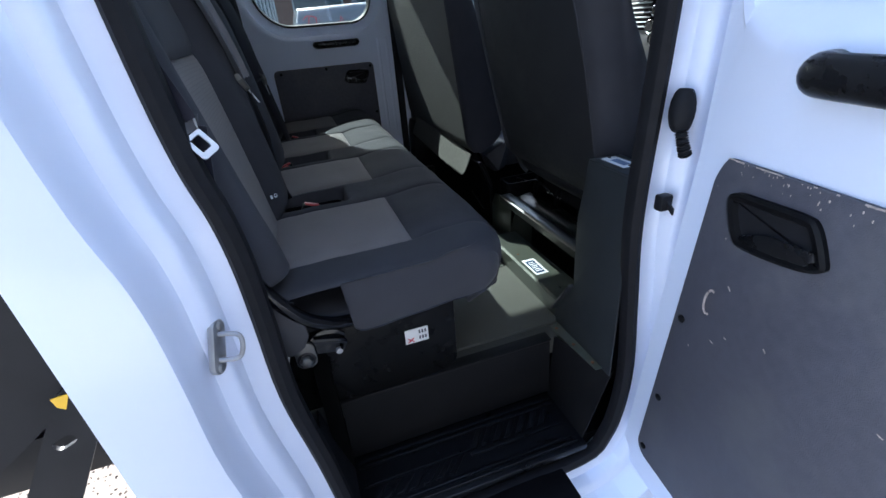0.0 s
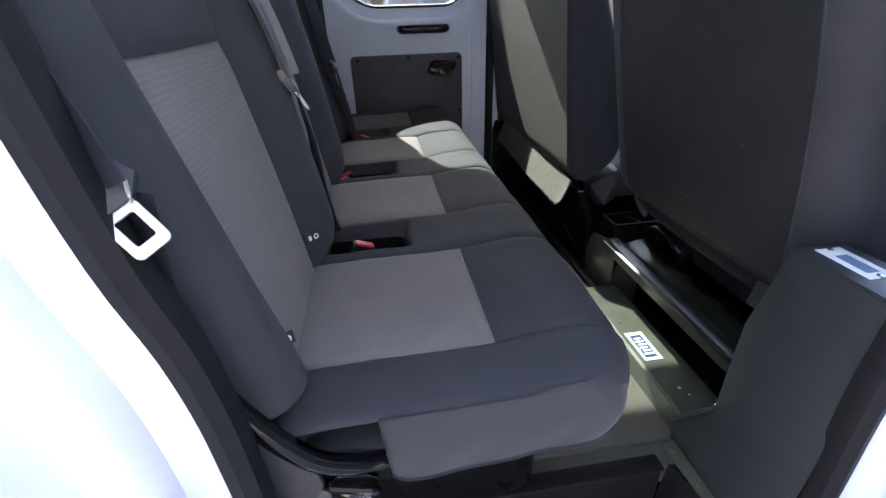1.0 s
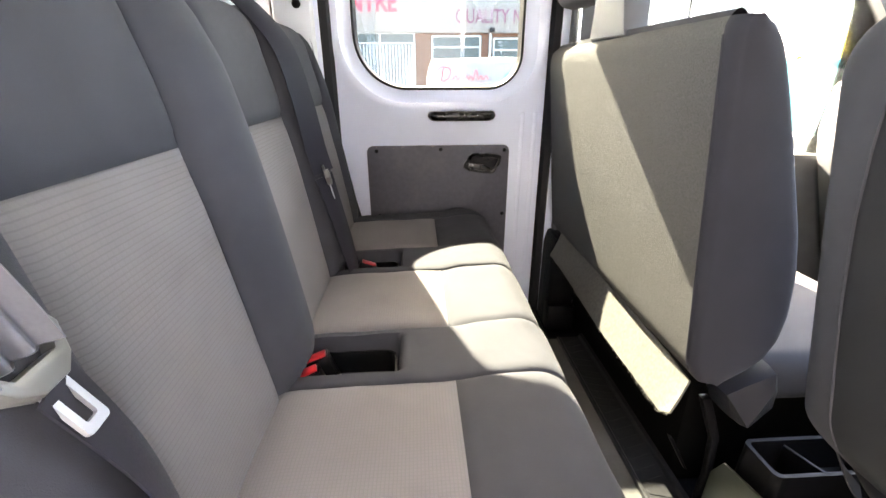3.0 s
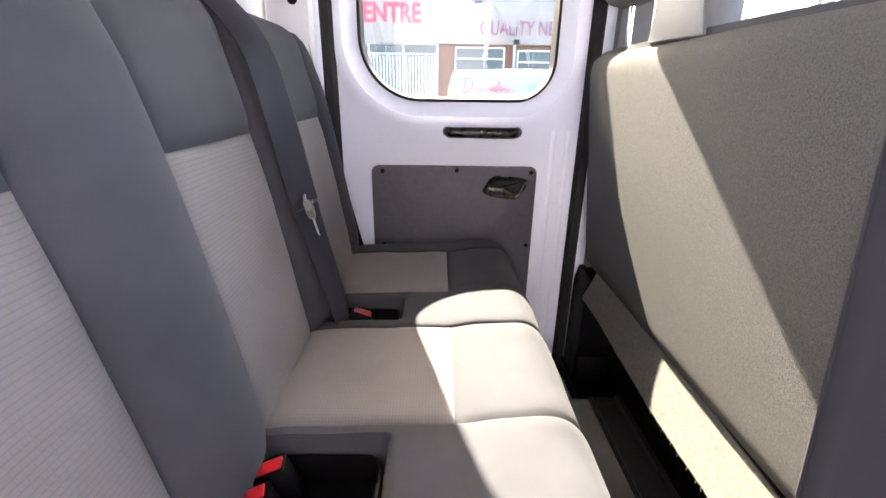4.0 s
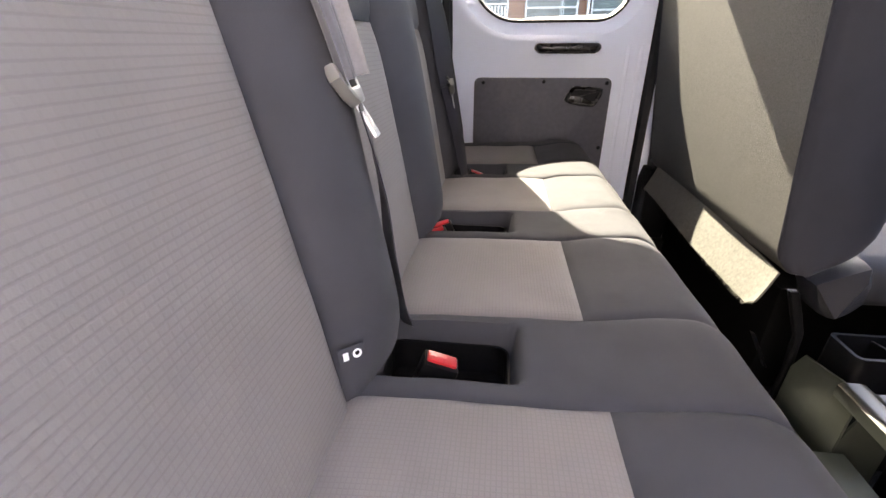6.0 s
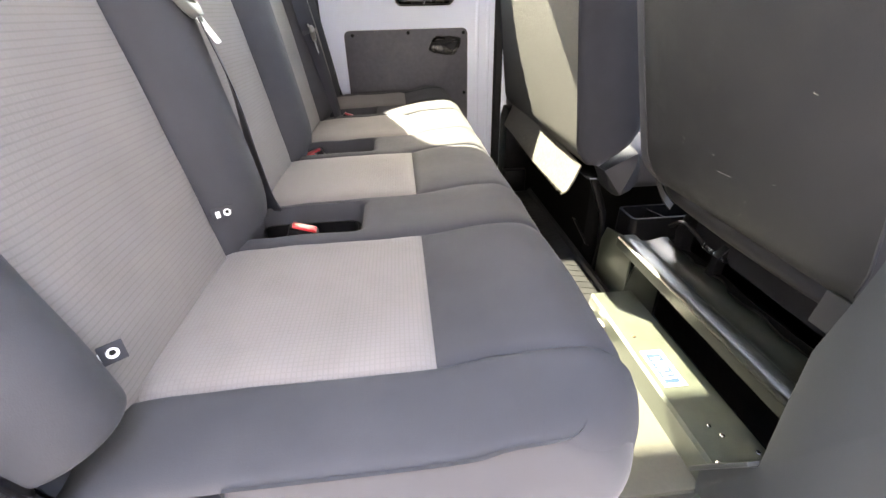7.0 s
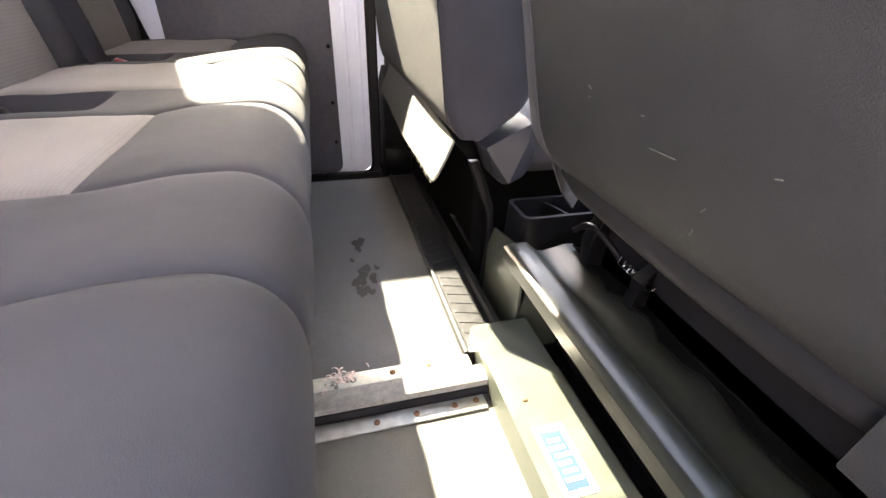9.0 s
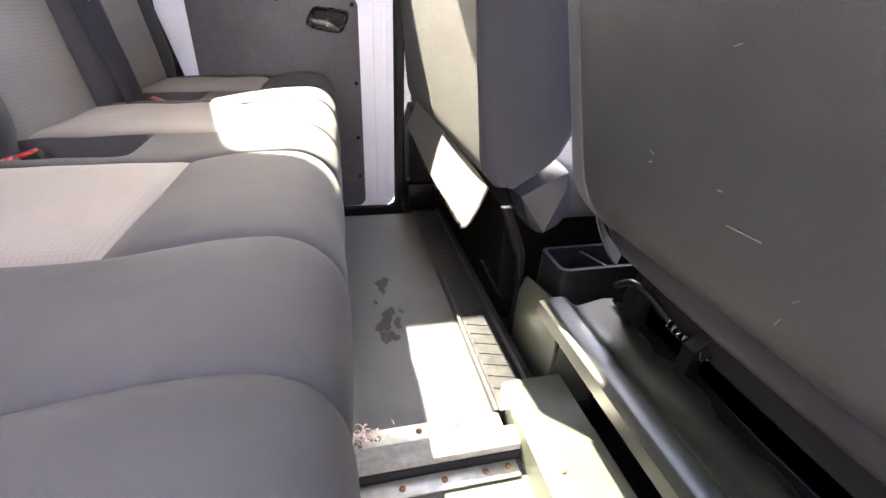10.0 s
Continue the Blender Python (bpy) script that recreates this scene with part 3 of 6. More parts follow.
fray = bmesh.new()
rnd = random.Random(9)
for k in range(240):
    x = rnd.uniform(-0.19, 0.422)
    ln, a = rnd.uniform(0.003, 0.007), rnd.uniform(-0.9, 0.9)
    q = Vector((x, 1.004, Z_HIGH + rnd.uniform(0.0, 0.009)))
    ribbon([q, q + Vector((ln * 0.5 * a, -ln * 0.6, 0.0005)), q + Vector((ln * a, -ln, -0.002))], 0.0008, 0.0004, (1, 0, 0), fray, 2)
part("frayed_edge", fray, M_CARPET, floor, "frayed carpet threads")
M_LINT = mat("pink_lint", (0.63, 0.495, 0.435), 0.9, noise_scale=100, vary=0.25)
lint = bmesh.new()
for k in range(46):
    q = Vector((0.198 + rnd.gauss(0, 0.012), 1.058 + rnd.gauss(0, 0.006), Z_HIGH + 0.0045))
    a, ln = rnd.uniform(0, 6.28), rnd.uniform(0.005, 0.014)
    d = Vector((math.cos(a), math.sin(a), 0)) * ln
    ribbon([q, q + d * 0.5 + Vector((0, 0, ln * 0.5)), q + d + Vector((0, 0, ln * 0.2))], rnd.uniform(0.001, 0.003), 0.0003, (-math.sin(a), math.cos(a), 0.3), lint, 3)
solid("lint", lint, M_LINT, "pale pink lint caught on the edging strip", "lint", kind="stuff")
crumb = bmesh.new()
rnd = random.Random(4)
for k in range(26):
    cx, cy = 0.195 + rnd.gauss(0, 0.012), 1.055 + rnd.gauss(0, 0.007)
    s = rnd.uniform(0.001, 0.003)
    box(cx - s, cx + s, cy - s * 0.7, cy + s * 0.7, Z_HIGH + 0.003, Z_HIGH + 0.0045 + s, 0, crumb, turn=None)
solid("crumbs", crumb, M_CARPET, "crumbs and lint on the edging strip", "crumbs", kind="stuff")

# tread strip along the front edge of the floor
tread = thing("tread_strip", "black ribbed plastic tread strip along the floor edge", "tread strip", (0.43, 1.5, 0.06))
part("base", prism([(0.398, 0.05), (0.400, 0.0595), (0.406, 0.060), (0.409, 0.0565), (0.470, 0.0565), (0.474, 0.066), (0.484, 0.068), (0.49, 0.01), (0.40, 0.01)], "y", 1.066, 1.872), M_TREAD, tread)
for k in range(27):
    yy = 1.085 + k * 0.029
    d = 0.014 if (k // 8) % 2 else -0.014
    bm = bmesh.new()
    vs = [bm.verts.new((x, y, z)) for z in (0.0560, 0.0576) for x, y in ((0.414, yy), (0.465, yy + d), (0.465, yy + d + 0.009), (0.414, yy + 0.009))]
    for f in ((3, 2, 1, 0), (4, 5, 6, 7), (0, 1, 5, 4), (1, 2, 6, 5), (2, 3, 7, 6), (3, 0, 4, 7)):
        bm.faces.new([vs[i] for i in f])
    part("rib", bm, M_TREAD, tread)

# the far doorway's step well
far_well = thing("far_step_well", "black moulded step well at the closed door", "step well", (0.04, 2.0, Z_WELL))
part("floor_mat", box(-0.32, 0.42, 1.88, 2.168, Z_WELL - 0.02, Z_WELL, 0.004), M_WELL, far_well)
part("riser", box(-0.32, 0.42, 1.874, 1.880, Z_WELL, Z_HIGH - 0.004, 0.001), M_WELL, far_well)
part("sill_trim", box(-0.33, 0.41, 2.128, 2.150, Z_WELL, -0.034, 0.004), M_WELL, far_well)

# step well with its moulded mat
well = thing("step_well", "black moulded step well inside the doorway", "step well", (0.07, 0.5, Z_WELL))
part("back_panel", prism([(-0.215, -0.17), (-0.212, 0.028), (0.352, 0.028), (0.358, -0.165)], "y", 0.571, 0.577), M_WELL, well)
part("back_lip", box(-0.214, 0.354, 0.565, 0.60, 0.027, 0.034, 0.003), M_WELL, well)
bm = bmesh.new()
sheet(lambda u, v: (0.356 + 0.055 * u * v + 0.012 * v, 0.576 - 0.17 * u, Z_WELL + 0.203 * v), 6, 6, 0.004, bm)
part("side_panel", bm, M_WELL, well)
bm = bmesh.new()
sheet(lambda u, v: (-0.216 - 0.05 * v, 0.574 - 0.175 * u, Z_WELL + 0.2 * v), 4, 4, -0.004, bm)
part("side_panel", bm, M_RUBBER, well)
# black filler, added to keep this side of the well in shade
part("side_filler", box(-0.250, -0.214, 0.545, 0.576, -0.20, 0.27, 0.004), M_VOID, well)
mat_ob = part("floor_mat", box(-0.22, 0.36, 0.385, 0.576, Z_WELL - 0.02, Z_WELL, 0.004), M_MAT, well, "black rubber step mat with raised tread")
part("mat_rim", box(-0.205, 0.345, 0.548, 0.556, Z_WELL, Z_WELL + 0.008, 0.002), M_MAT, mat_ob)
part("mat_rim", box(-0.205, 0.345, 0.532, 0.540, Z_WELL, Z_WELL + 0.008, 0.002), M_MAT, mat_ob)
part("mat_rim", box(-0.20, 0.34, 0.415, 0.425, Z_WELL, Z_WELL + 0.008, 0.002), M_MAT, mat_ob)
part("mat_rim", box(-0.20, 0.34, 0.400, 0.408, Z_WELL, Z_WELL + 0.008, 0.002), M_MAT, mat_ob)
for half in (0, 1):
    for k in range(7):
        xx = (-0.200 if half == 0 else 0.070) + k * 0.033
        y0, y1 = (0.434, 0.472) if half == 0 else (0.480, 0.524)
        lp = [(xx, y0), (xx + 0.018, y0), (xx + 0.018 + 0.036, y1), (xx + 0.036, y1)]
        part("tread_bar", prism(lp, "z", Z_WELL, Z_WELL + 0.008, 0.0025), M_MAT, mat_ob)
part("tread_rail", box(-0.20, 0.08, 0.478, 0.488, Z_WELL, Z_WELL + 0.008, 0.002), M_MAT, mat_ob)
part("tread_rail", box(0.07, 0.34, 0.462, 0.472, Z_WELL, Z_WELL + 0.008, 0.002), M_MAT, mat_ob)

# ---- rear bench seat ----
bench = thing("bench_seat", "four-place rear bench seat in charcoal and grey cloth", "bench seat", (-0.05, 1.28, 0.03))
SEG = [(0.452, 0.541, "end"), (0.541, 0.802, "seat"), (0.802, 0.957, "mid"), (0.957, 1.212, "seat"), (1.212, 1.366, "mid"),
       (1.366, 1.620, "seat"), (1.620, 1.772, "mid"), (1.772, 2.022, "seat"), (2.022, 2.112, "end")]
SEG_B = [(0.452, 0.541, "end"), (0.518, 0.788, "seat"), (0.788, 0.945, "mid"), (0.945, 1.197, "seat"), (1.197, 1.353, "mid"),
         (1.353, 1.607, "seat"), (1.607, 1.761, "mid"), (1.761, 2.018, "seat"), (2.018, 2.112, "end")]
C_PROF = curve_pts([(-0.285, 0.404, 0), (-0.262, 0.417, 0), (-0.2, 0.423, 0), (-0.1, 0.425, 0), (0.0, 0.428, 0), (0.05, 0.435, 0), (0.09, 0.439, 0),
                    (0.128, 0.4395, 0), (0.150, 0.433, 0), (0.166, 0.420, 0), (0.176, 0.401, 0), (0.180, 0.374, 0), (0.176, 0.347, 0), (0.160, 0.326, 0), (0.12, 0.313, 0)], 10)
C_LEN = [0.0]
for a, b in zip(C_PROF, C_PROF[1:]):
    C_LEN.append(C_LEN[-1] + (b - a).length)


def along(prof, lens, s):
    s = min(max(s, 0), lens[-1])
    for i in range(len(lens) - 1):
        if s <= lens[i + 1]:
            t = (s - lens[i]) / (lens[i + 1] - lens[i])
            p = prof[i].lerp(prof[i + 1], t)
            a, b = prof[max(i - 1, 0)], prof[min(i + 2, len(prof) - 1)]
            d = (b - a).normalized()
            return p, Vector((-d.y, d.x, 0))
    return prof[-1], Vector((0, -1, 0))


S_SEAM = next(l for p, l in zip(C_PROF, C_LEN) if p.x >= 0.0)


def puff(t, k=5):
    return max(0.0, 1 - abs(2 * t - 1) ** k)


def cushion_patch(s0, s1, y0, y1, h, pocket=None, end=0, nu=40, nv=36):
    def fn(u, v):
        s = s0 + (s1 - s0) * u
        p, n = along(C_PROF, C_LEN, s)
        y = y0 + (y1 - y0) * v
        w = h * puff(v, 9) ** 0.6 * (puff(u, 16) ** 0.6 if s0 > 0 or s1 < C_LEN[-1] else 1)
        e2 = abs(2 * v - 1)
        w += 0.0016 * max(0, e2 - 0.55) * math.sin(s * 75 + 2 * math.sin(s * 19 + y * 5)) * (1 - e2 ** 8)
        w += 0.0030 * noise.noise(Vector((s * 14, y * 9, 3.1)))
        q = p + n * w
        z = q.y
        if end:
            t = v if end > 0 else 1 - v
            z -= 0.008 * t ** 3 if q.x < 0.1 or q.y > 0.36 else 0
            q = Vector((q.x - 0.050 * t ** 2 * min(1, max(0, (q.x - 0.02) / 0.12)), q.y, 0))
        if pocket:
            ex = min(1, max(0, (pocket[1] - q.x) / 0.012)) * min(1, max(0, (q.x - pocket[0]) / 0.012))
            ey = min(1, max(0, (pocket[3] - y) / 0.010)) * min(1, max(0, (y - pocket[2]) / 0.010))
            e = ex * ey
            z -= 0.075 * (3 * e * e - 2 * e ** 3)
        return (q.x, y, z)
    return sheet(fn, nu, nv, 0.02)


POCKETS = {2: (-0.262, -0.085, 0.826, 0.935), 4: (-0.262, -0.085, 1.236, 1.345), 6: (-0.262, -0.095, 1.642, 1.750)}
for i, (y0, y1, kind) in enumerate(SEG):
    if kind == "seat":
        part("cushion_insert", cushion_patch(0.0, S_SEAM, y0, y1, 0.009), M_SEAT, bench, "grey checked cloth cushion centre", 60)
        part("cushion_front", cushion_patch(S_SEAM, C_LEN[-1], y0, y1, 0.007), M_DARK, bench, "", 60)
    elif kind == "mid":
        part("cushion_divider", cushion_patch(0.0, C_LEN[-1], y0, y1, 0.007, POCKETS[i], nu=90, nv=44), M_DARK, bench, "charcoal cloth divider with a buckle pocket", 60)
    else:
        part("cushion_end", cushion_patch(0.0, C_LEN[-1], y0, y1, 0.006, end=1 if i else -1, nu=40), M_DARK, bench, "", 60)
part("cushion_core", box(-0.27, 0.158, 0.472, 2.095, 0.314, 0.350, 0.015), M_DARK, bench)

M_VALANCE = mat("grey_valance_cloth", (0.0374, 0.03763, 0.04399), 0.85, noise_scale=9, vary=0.12, bump=0.12, bump_scale=1600, spec=0.2, sheen=0.15, stain=0.3, stain_scale=6)
# the near end of the cushion: gusset and hanging cloth valance
bm = bmesh.new()
def gusset(u, v):
    p, n = along(C_PROF, C_LEN, 0.01 + (C_LEN[-1] - 0.015) * u)
    x, z = p.x - 0.050 * min(1, max(0, (p.x - 0.02) / 0.12)), p.y - (0.016 if p.x < 0.1 or p.y > 0.36 else 0)
    cx, cz = min(max(x, -0.24), 0.09), 0.345
    z = max(z, 0.312 + 0.07 * min(1, max(0, (-0.13 - x) / 0.08)))
    cz = max(cz, z - 0.0) if x < -0.13 else cz
    return (x + (cx - x) * v, 0.458 - 0.003 * math.sin(math.pi * min(1, v * 1.6)), z + (cz - z) * v)
sheet(gusset, 50, 6, 0.0, bm)
part("cushion_gusset", bm, M_DARK, bench, "", 60)
bm = bmesh.new()
def nose(z):
    """The front of the cushion at height z."""
    return 0.180 - 0.046 * min(1, abs(z - 0.374) / 0.062) ** 2.2


def cushion_top(x, y):
    """The height of the cushion's end section over (x, y)."""
    t = min(1, max(0, 1 - (y - 0.452) / 0.089))
    px = x
    for _ in range(6):
        px = x + 0.050 * t ** 2 * min(1, max(0, (px - 0.02) / 0.12))
    ups = [p for p in C_PROF if p.y > 0.40]
    k = next((k for k, p in enumerate(ups) if p.x >= px), len(ups) - 1)
    a, b = ups[max(k - 1, 0)], ups[k]
    f = (px - a.x) / (b.x - a.x) if b.x > a.x else 0
    return a.y + (b.y - a.y) * min(1, max(0, f)) - 0.008 * t ** 3


def valance(u, v):
    a = max(0.0, (u - 0.72) / 0.28) * math.pi / 2
    top = cushion_top(-0.158 + 0.238 * min(1, u / 0.72) + 0.055 * math.sin(a), 0.4525 + 0.085 * (1 - math.cos(a))) + 0.0035
    bot = 0.316 + 0.024 * u + 0.030 * max(0, (u - 0.6) / 0.4) ** 2 - 0.002 * math.sin(9 * u) + 0.012 * max(0, (0.06 - u) / 0.06) ** 2
    off = 0.005 * math.sin(math.pi * min(1, v * 1.5) * 0.5) + 0.003 * math.sin(math.pi * v) + 0.003 * v + 0.0012 * math.sin(23 * u + 5 * v) * v
    z = top * (1 - v) + bot * v
    xn = nose(z) - 0.008
    xc = xn - 0.055
    x = -0.158 + (xc + 0.158) * min(1, u / 0.72) + 0.055 * math.sin(a) + 0.010 * (1 - u) * v
    return (x, 0.4525 + 0.085 * (1 - math.cos(a)) - off * math.cos(a), z)
sheet(valance, 60, 12, 0.004, bm)
part("valance", bm, M_VALANCE, bench, "grey cloth valance hanging at the cushion's end", 60)

# backrest
B_PROF = curve_pts([(-0.260, 0.395, 0), (-0.266, 0.425, 0), (-0.2735, 0.473, 0), (-0.298, 0.63, 0), (-0.326, 0.788, 0), (-0.352, 0.90, 0), (-0.364, 0.945, 0), (-0.385, 0.972, 0), (-0.42, 0.975, 0), (-0.45, 0.95, 0), (-0.455, 0.88, 0)], 10)
B_LEN = [0.0]
for a, b in zip(B_PROF, B_PROF[1:]):
    B_LEN.append(B_LEN[-1] + (b - a).length)
SB = next(l for p, l in zip(B_PROF, B_LEN) if p.y >= 0.782)


def back_patch(s0, s1, y0, y1, h, k=6, e=0.6, end=0, nu=34, nv=20, dip=0.0):
    def fn(u, v):
        p, n = along(B_PROF, B_LEN, s0 + (s1 - s0) * u)
        y = y0 + (y1 - y0) * v
        w = h * puff(v, k) ** e
        if s1 < B_LEN[-1] or s0 > 0:
            w *= puff(u, 10) ** 0.6
        w -= dip * math.sin(math.pi * v)
        w += 0.002 * noise.noise(Vector((p.y * 9, y * 8, 8.1)))
        if end:
            t = v if end > 0 else 1 - v
            w -= 0.06 * t ** 4
        if h > 0.02:
            w *= 1 - 0.55 * max(0, (p.y - 0.86) / 0.11) ** 1.5 if p.y > 0.86 else 1
            low = min(1, max(0, (p.y - 0.415) / 0.075))
            w *= 0.25 + 0.75 * math.sqrt(max(0, 1 - (1 - low) ** 2))
        q = p - n * w
        return (q.x, y, q.y)
    bm = sheet(fn, nu, nv, 0.0)
    return bm


for i, (y0, y1, kind) in enumerate(SEG_B):
    if kind == "seat":
        part("backrest_insert", back_patch(0.0, SB, y0, y1, 0.010, 12, dip=0.004), M_BACK, bench, "grey ribbed cloth backrest centre", 60)
        part("backrest_top", back_patch(SB, B_LEN[-1], y0, y1, 0.013, 12), M_DARK, bench, "", 60)
    elif kind == "mid":
        part("backrest_bolster", back_patch(0.0, B_LEN[-1], y0, y1, 0.049, 2.1, 0.75, nv=32), M_DARK, bench, "padded charcoal backrest bolster", 60)
    elif i:
        part("backrest_bolster", back_patch(0.0, B_LEN[-1], y0, y1, 0.024, 3.0, 0.7, end=1), M_DARK, bench, "padded charcoal backrest bolster", 60)
    else:
        def fat(t):
            return 0.044 * math.sqrt(max(0.02, 1 - max(0, (0.085 - t) / 0.085) ** 2)) * math.sqrt(max(0.02, 1 - max(0, (t - 0.93) / 0.07) ** 2))
        part("backrest_bolster", tube([(x - 0.012, y - 0.002, z) for x, y, z in ((-0.262, 0.491, 0.437), (-0.266, 0.491, 0.46), (-0.274, 0.491, 0.50), (-0.289, 0.490, 0.56), (-0.305, 0.490, 0.63), (-0.341, 0.490, 0.788), (-0.367, 0.490, 0.90), (-0.392, 0.490, 0.955), (-0.43, 0.49, 0.965))], fat, seg=32, n=10), M_DARK, bench, "padded charcoal backrest bolster with a rounded end", 60)
part("backrest_core", prism([(-0.275, 0.40), (-0.40, 0.93), (-0.452, 0.93), (-0.40, 0.36)], "y", 0.462, 2.10, 0.01), M_DARK, bench)

# frame tube, hinge bracket and box below the seat
part("frame_tube", tube([(-0.322, 0.440, 0.55), (-0.290, 0.440, 0.472), (-0.258, 0.441, 0.412), (-0.228, 0.446, 0.370), (-0.192, 0.457, 0.342), (-0.165, 0.466, 0.330), (-0.12, 0.474, 0.325), (0.06, 0.480, 0.320)], 0.0125, seg=14), M_TUBE, bench, "glossy black steel seat tube")
hinge = part("hinge_bracket", prism([(-0.235, 0.285), (-0.175, 0.275), (-0.168, 0.315), (-0.19, 0.335), (-0.215, 0.33), (-0.24, 0.31)], "y", 0.452, 0.459, 0.001), M_TUBE, bench, "black steel hinge bracket")
part("hinge_bar", tube([(-0.225, 0.448, 0.318), (-0.19, 0.444, 0.312), (-0.172, 0.446, 0.302), (-0.176, 0.45, 0.285)], 0.006, seg=8), M_TUBE, hinge)
part("bolt", disc((-0.184, 0.452, 0.281), (0, -1, 0), 0.007, 0.006), M_STRIKER, hinge)
legs = part("seat_box", prism(rounded(-0.33, 0.088, 0.03, 0.285, 0.045), "y", 0.572, 1.99, 0.006), M_BOX, bench, "glossy black box under the bench")
part("box_lip", box(-0.33, 0.078, 0.568, 0.575, 0.255, 0.268, 0.002), M_PLASTIC, legs)

# buckles in the pockets
def buckle(x, y, z, tilt=0, turn=0, parent=bench):
    m = pose(x, y, z, 0, tilt, turn)
    b = part("buckle", box(-0.022, 0.022, -0.014, 0.014, -0.07, 0.0, 0.004, turn=m), M_PLASTIC, parent, "black belt buckle with a red button")
    part("button", box(-0.018, 0.018, -0.009, 0.009, -0.004, 0.0035, 0.002, turn=m), M_RED, b, "red release button")
    return b


for i in POCKETS:
    x0, x1, y0, y1 = POCKETS[i]
    at = lambda p, w: (p[0], p[1], w)
    lo, li = rounded(x0 + 0.010, x1 - 0.010, y0 + 0.008, y1 - 0.008, 0.02, 5), rounded(x0 + 0.013, x1 - 0.013, y0 + 0.011, y1 - 0.011, 0.018, 5)
    tray_p = part("buckle_pocket", ring_loft([(lo, 0.402), (lo, 0.352), (li, 0.352), (li, 0.402)], ((x0 + x1) / 2, (y0 + y1) / 2), at), M_PLASTIC, bench, "black plastic lined buckle pocket")
    part("pocket_base", prism(li, "z", 0.354, 0.358), M_PLASTIC, tray_p)
buckle(-0.176, 0.868, 0.421, 20, 6)
buckle(-0.240, 1.262, 0.416, -18, 14)
buckle(-0.234, 1.304, 0.415, -18, 10)
buckle(-0.180, 1.690, 0.421, 22, 8)

# child-seat anchor tags stitched beside the seats
def tag(x, y, z, turn):
    m = pose(x, y, z, 0, -12, turn) @ Matrix.Scale(0.68, 4)
    t = part("anchor_tag", box(-0.0015, 0.0015, -0.023, 0.018, -0.0125, 0.0125, 0.001, turn=m), M_DARK, bench, "small dark cloth tag with a white round symbol")
    bm = disc((0.0015, 0.005, 0), (1, 0, 0), 0.0070, 0.0008)
    bmesh.ops.transform(bm, matrix=m, verts=bm.verts)
    part("symbol", bm, M_LABEL, t)
    bm = disc((0.0022, 0.005, 0.001), (1, 0, 0), 0.0036, 0.0005)
    bmesh.ops.transform(bm, matrix=m, verts=bm.verts)
    part("symbol_mark", bm, M_PLASTIC, t)
    bm = box(0.001, 0.0022, -0.016, -0.008, -0.006, 0.006, 0.0003)
    bmesh.ops.transform(bm, matrix=m, verts=bm.verts)
    part("mark", bm, M_LABEL, t)


tag(-0.262, 0.541, 0.474, -50)
tag(-0.252, 0.790, 0.486, -50)
tag(-0.270, 1.772, 0.470, -20)
solid_label = thing("warning_label", "white warning label with a red cross on the seat box", "label", (-0.010, 0.571, 0.165))
part("card", box(-0.038, 0.018, 0.5690, 0.5716, 0.147, 0.187, 0.0006, turn=pose(0, 0, 0, 0, 0, 0)), M_LABEL, solid_label)
bm = bmesh.new()
for sg in (-1, 1):
    box(-0.009, 0.009, 0.5682, 0.5688, -0.0012, 0.0012, 0, bm, turn=Matrix.Translation((-0.025, 0, 0.157)) @ Matrix.Rotation(radians(38 * sg), 4, "Y"))
part("cross", bm, M_REDINK, solid_label)
bm = bmesh.new()
for k in range(2):
    for j in range(3):
        box(-0.005 + j * 0.007, -0.001 + j * 0.007, 0.5682, 0.5688, 0.155 + k * 0.017, 0.164 + k * 0.017, 0, bm)
part("print", bm, M_INK, solid_label)

# ---- front seats ----
def lerp_at(table, z):
    """Reads a table of (height, value) pairs."""
    if z <= table[0][0]:
        return table[0][1]
    for (z0, a), (z1, b) in zip(table, table[1:]):
        if z <= z1:
            t = (z - z0) / (z1 - z0)
            return a + (b - a) * t
    return table[-1][1]


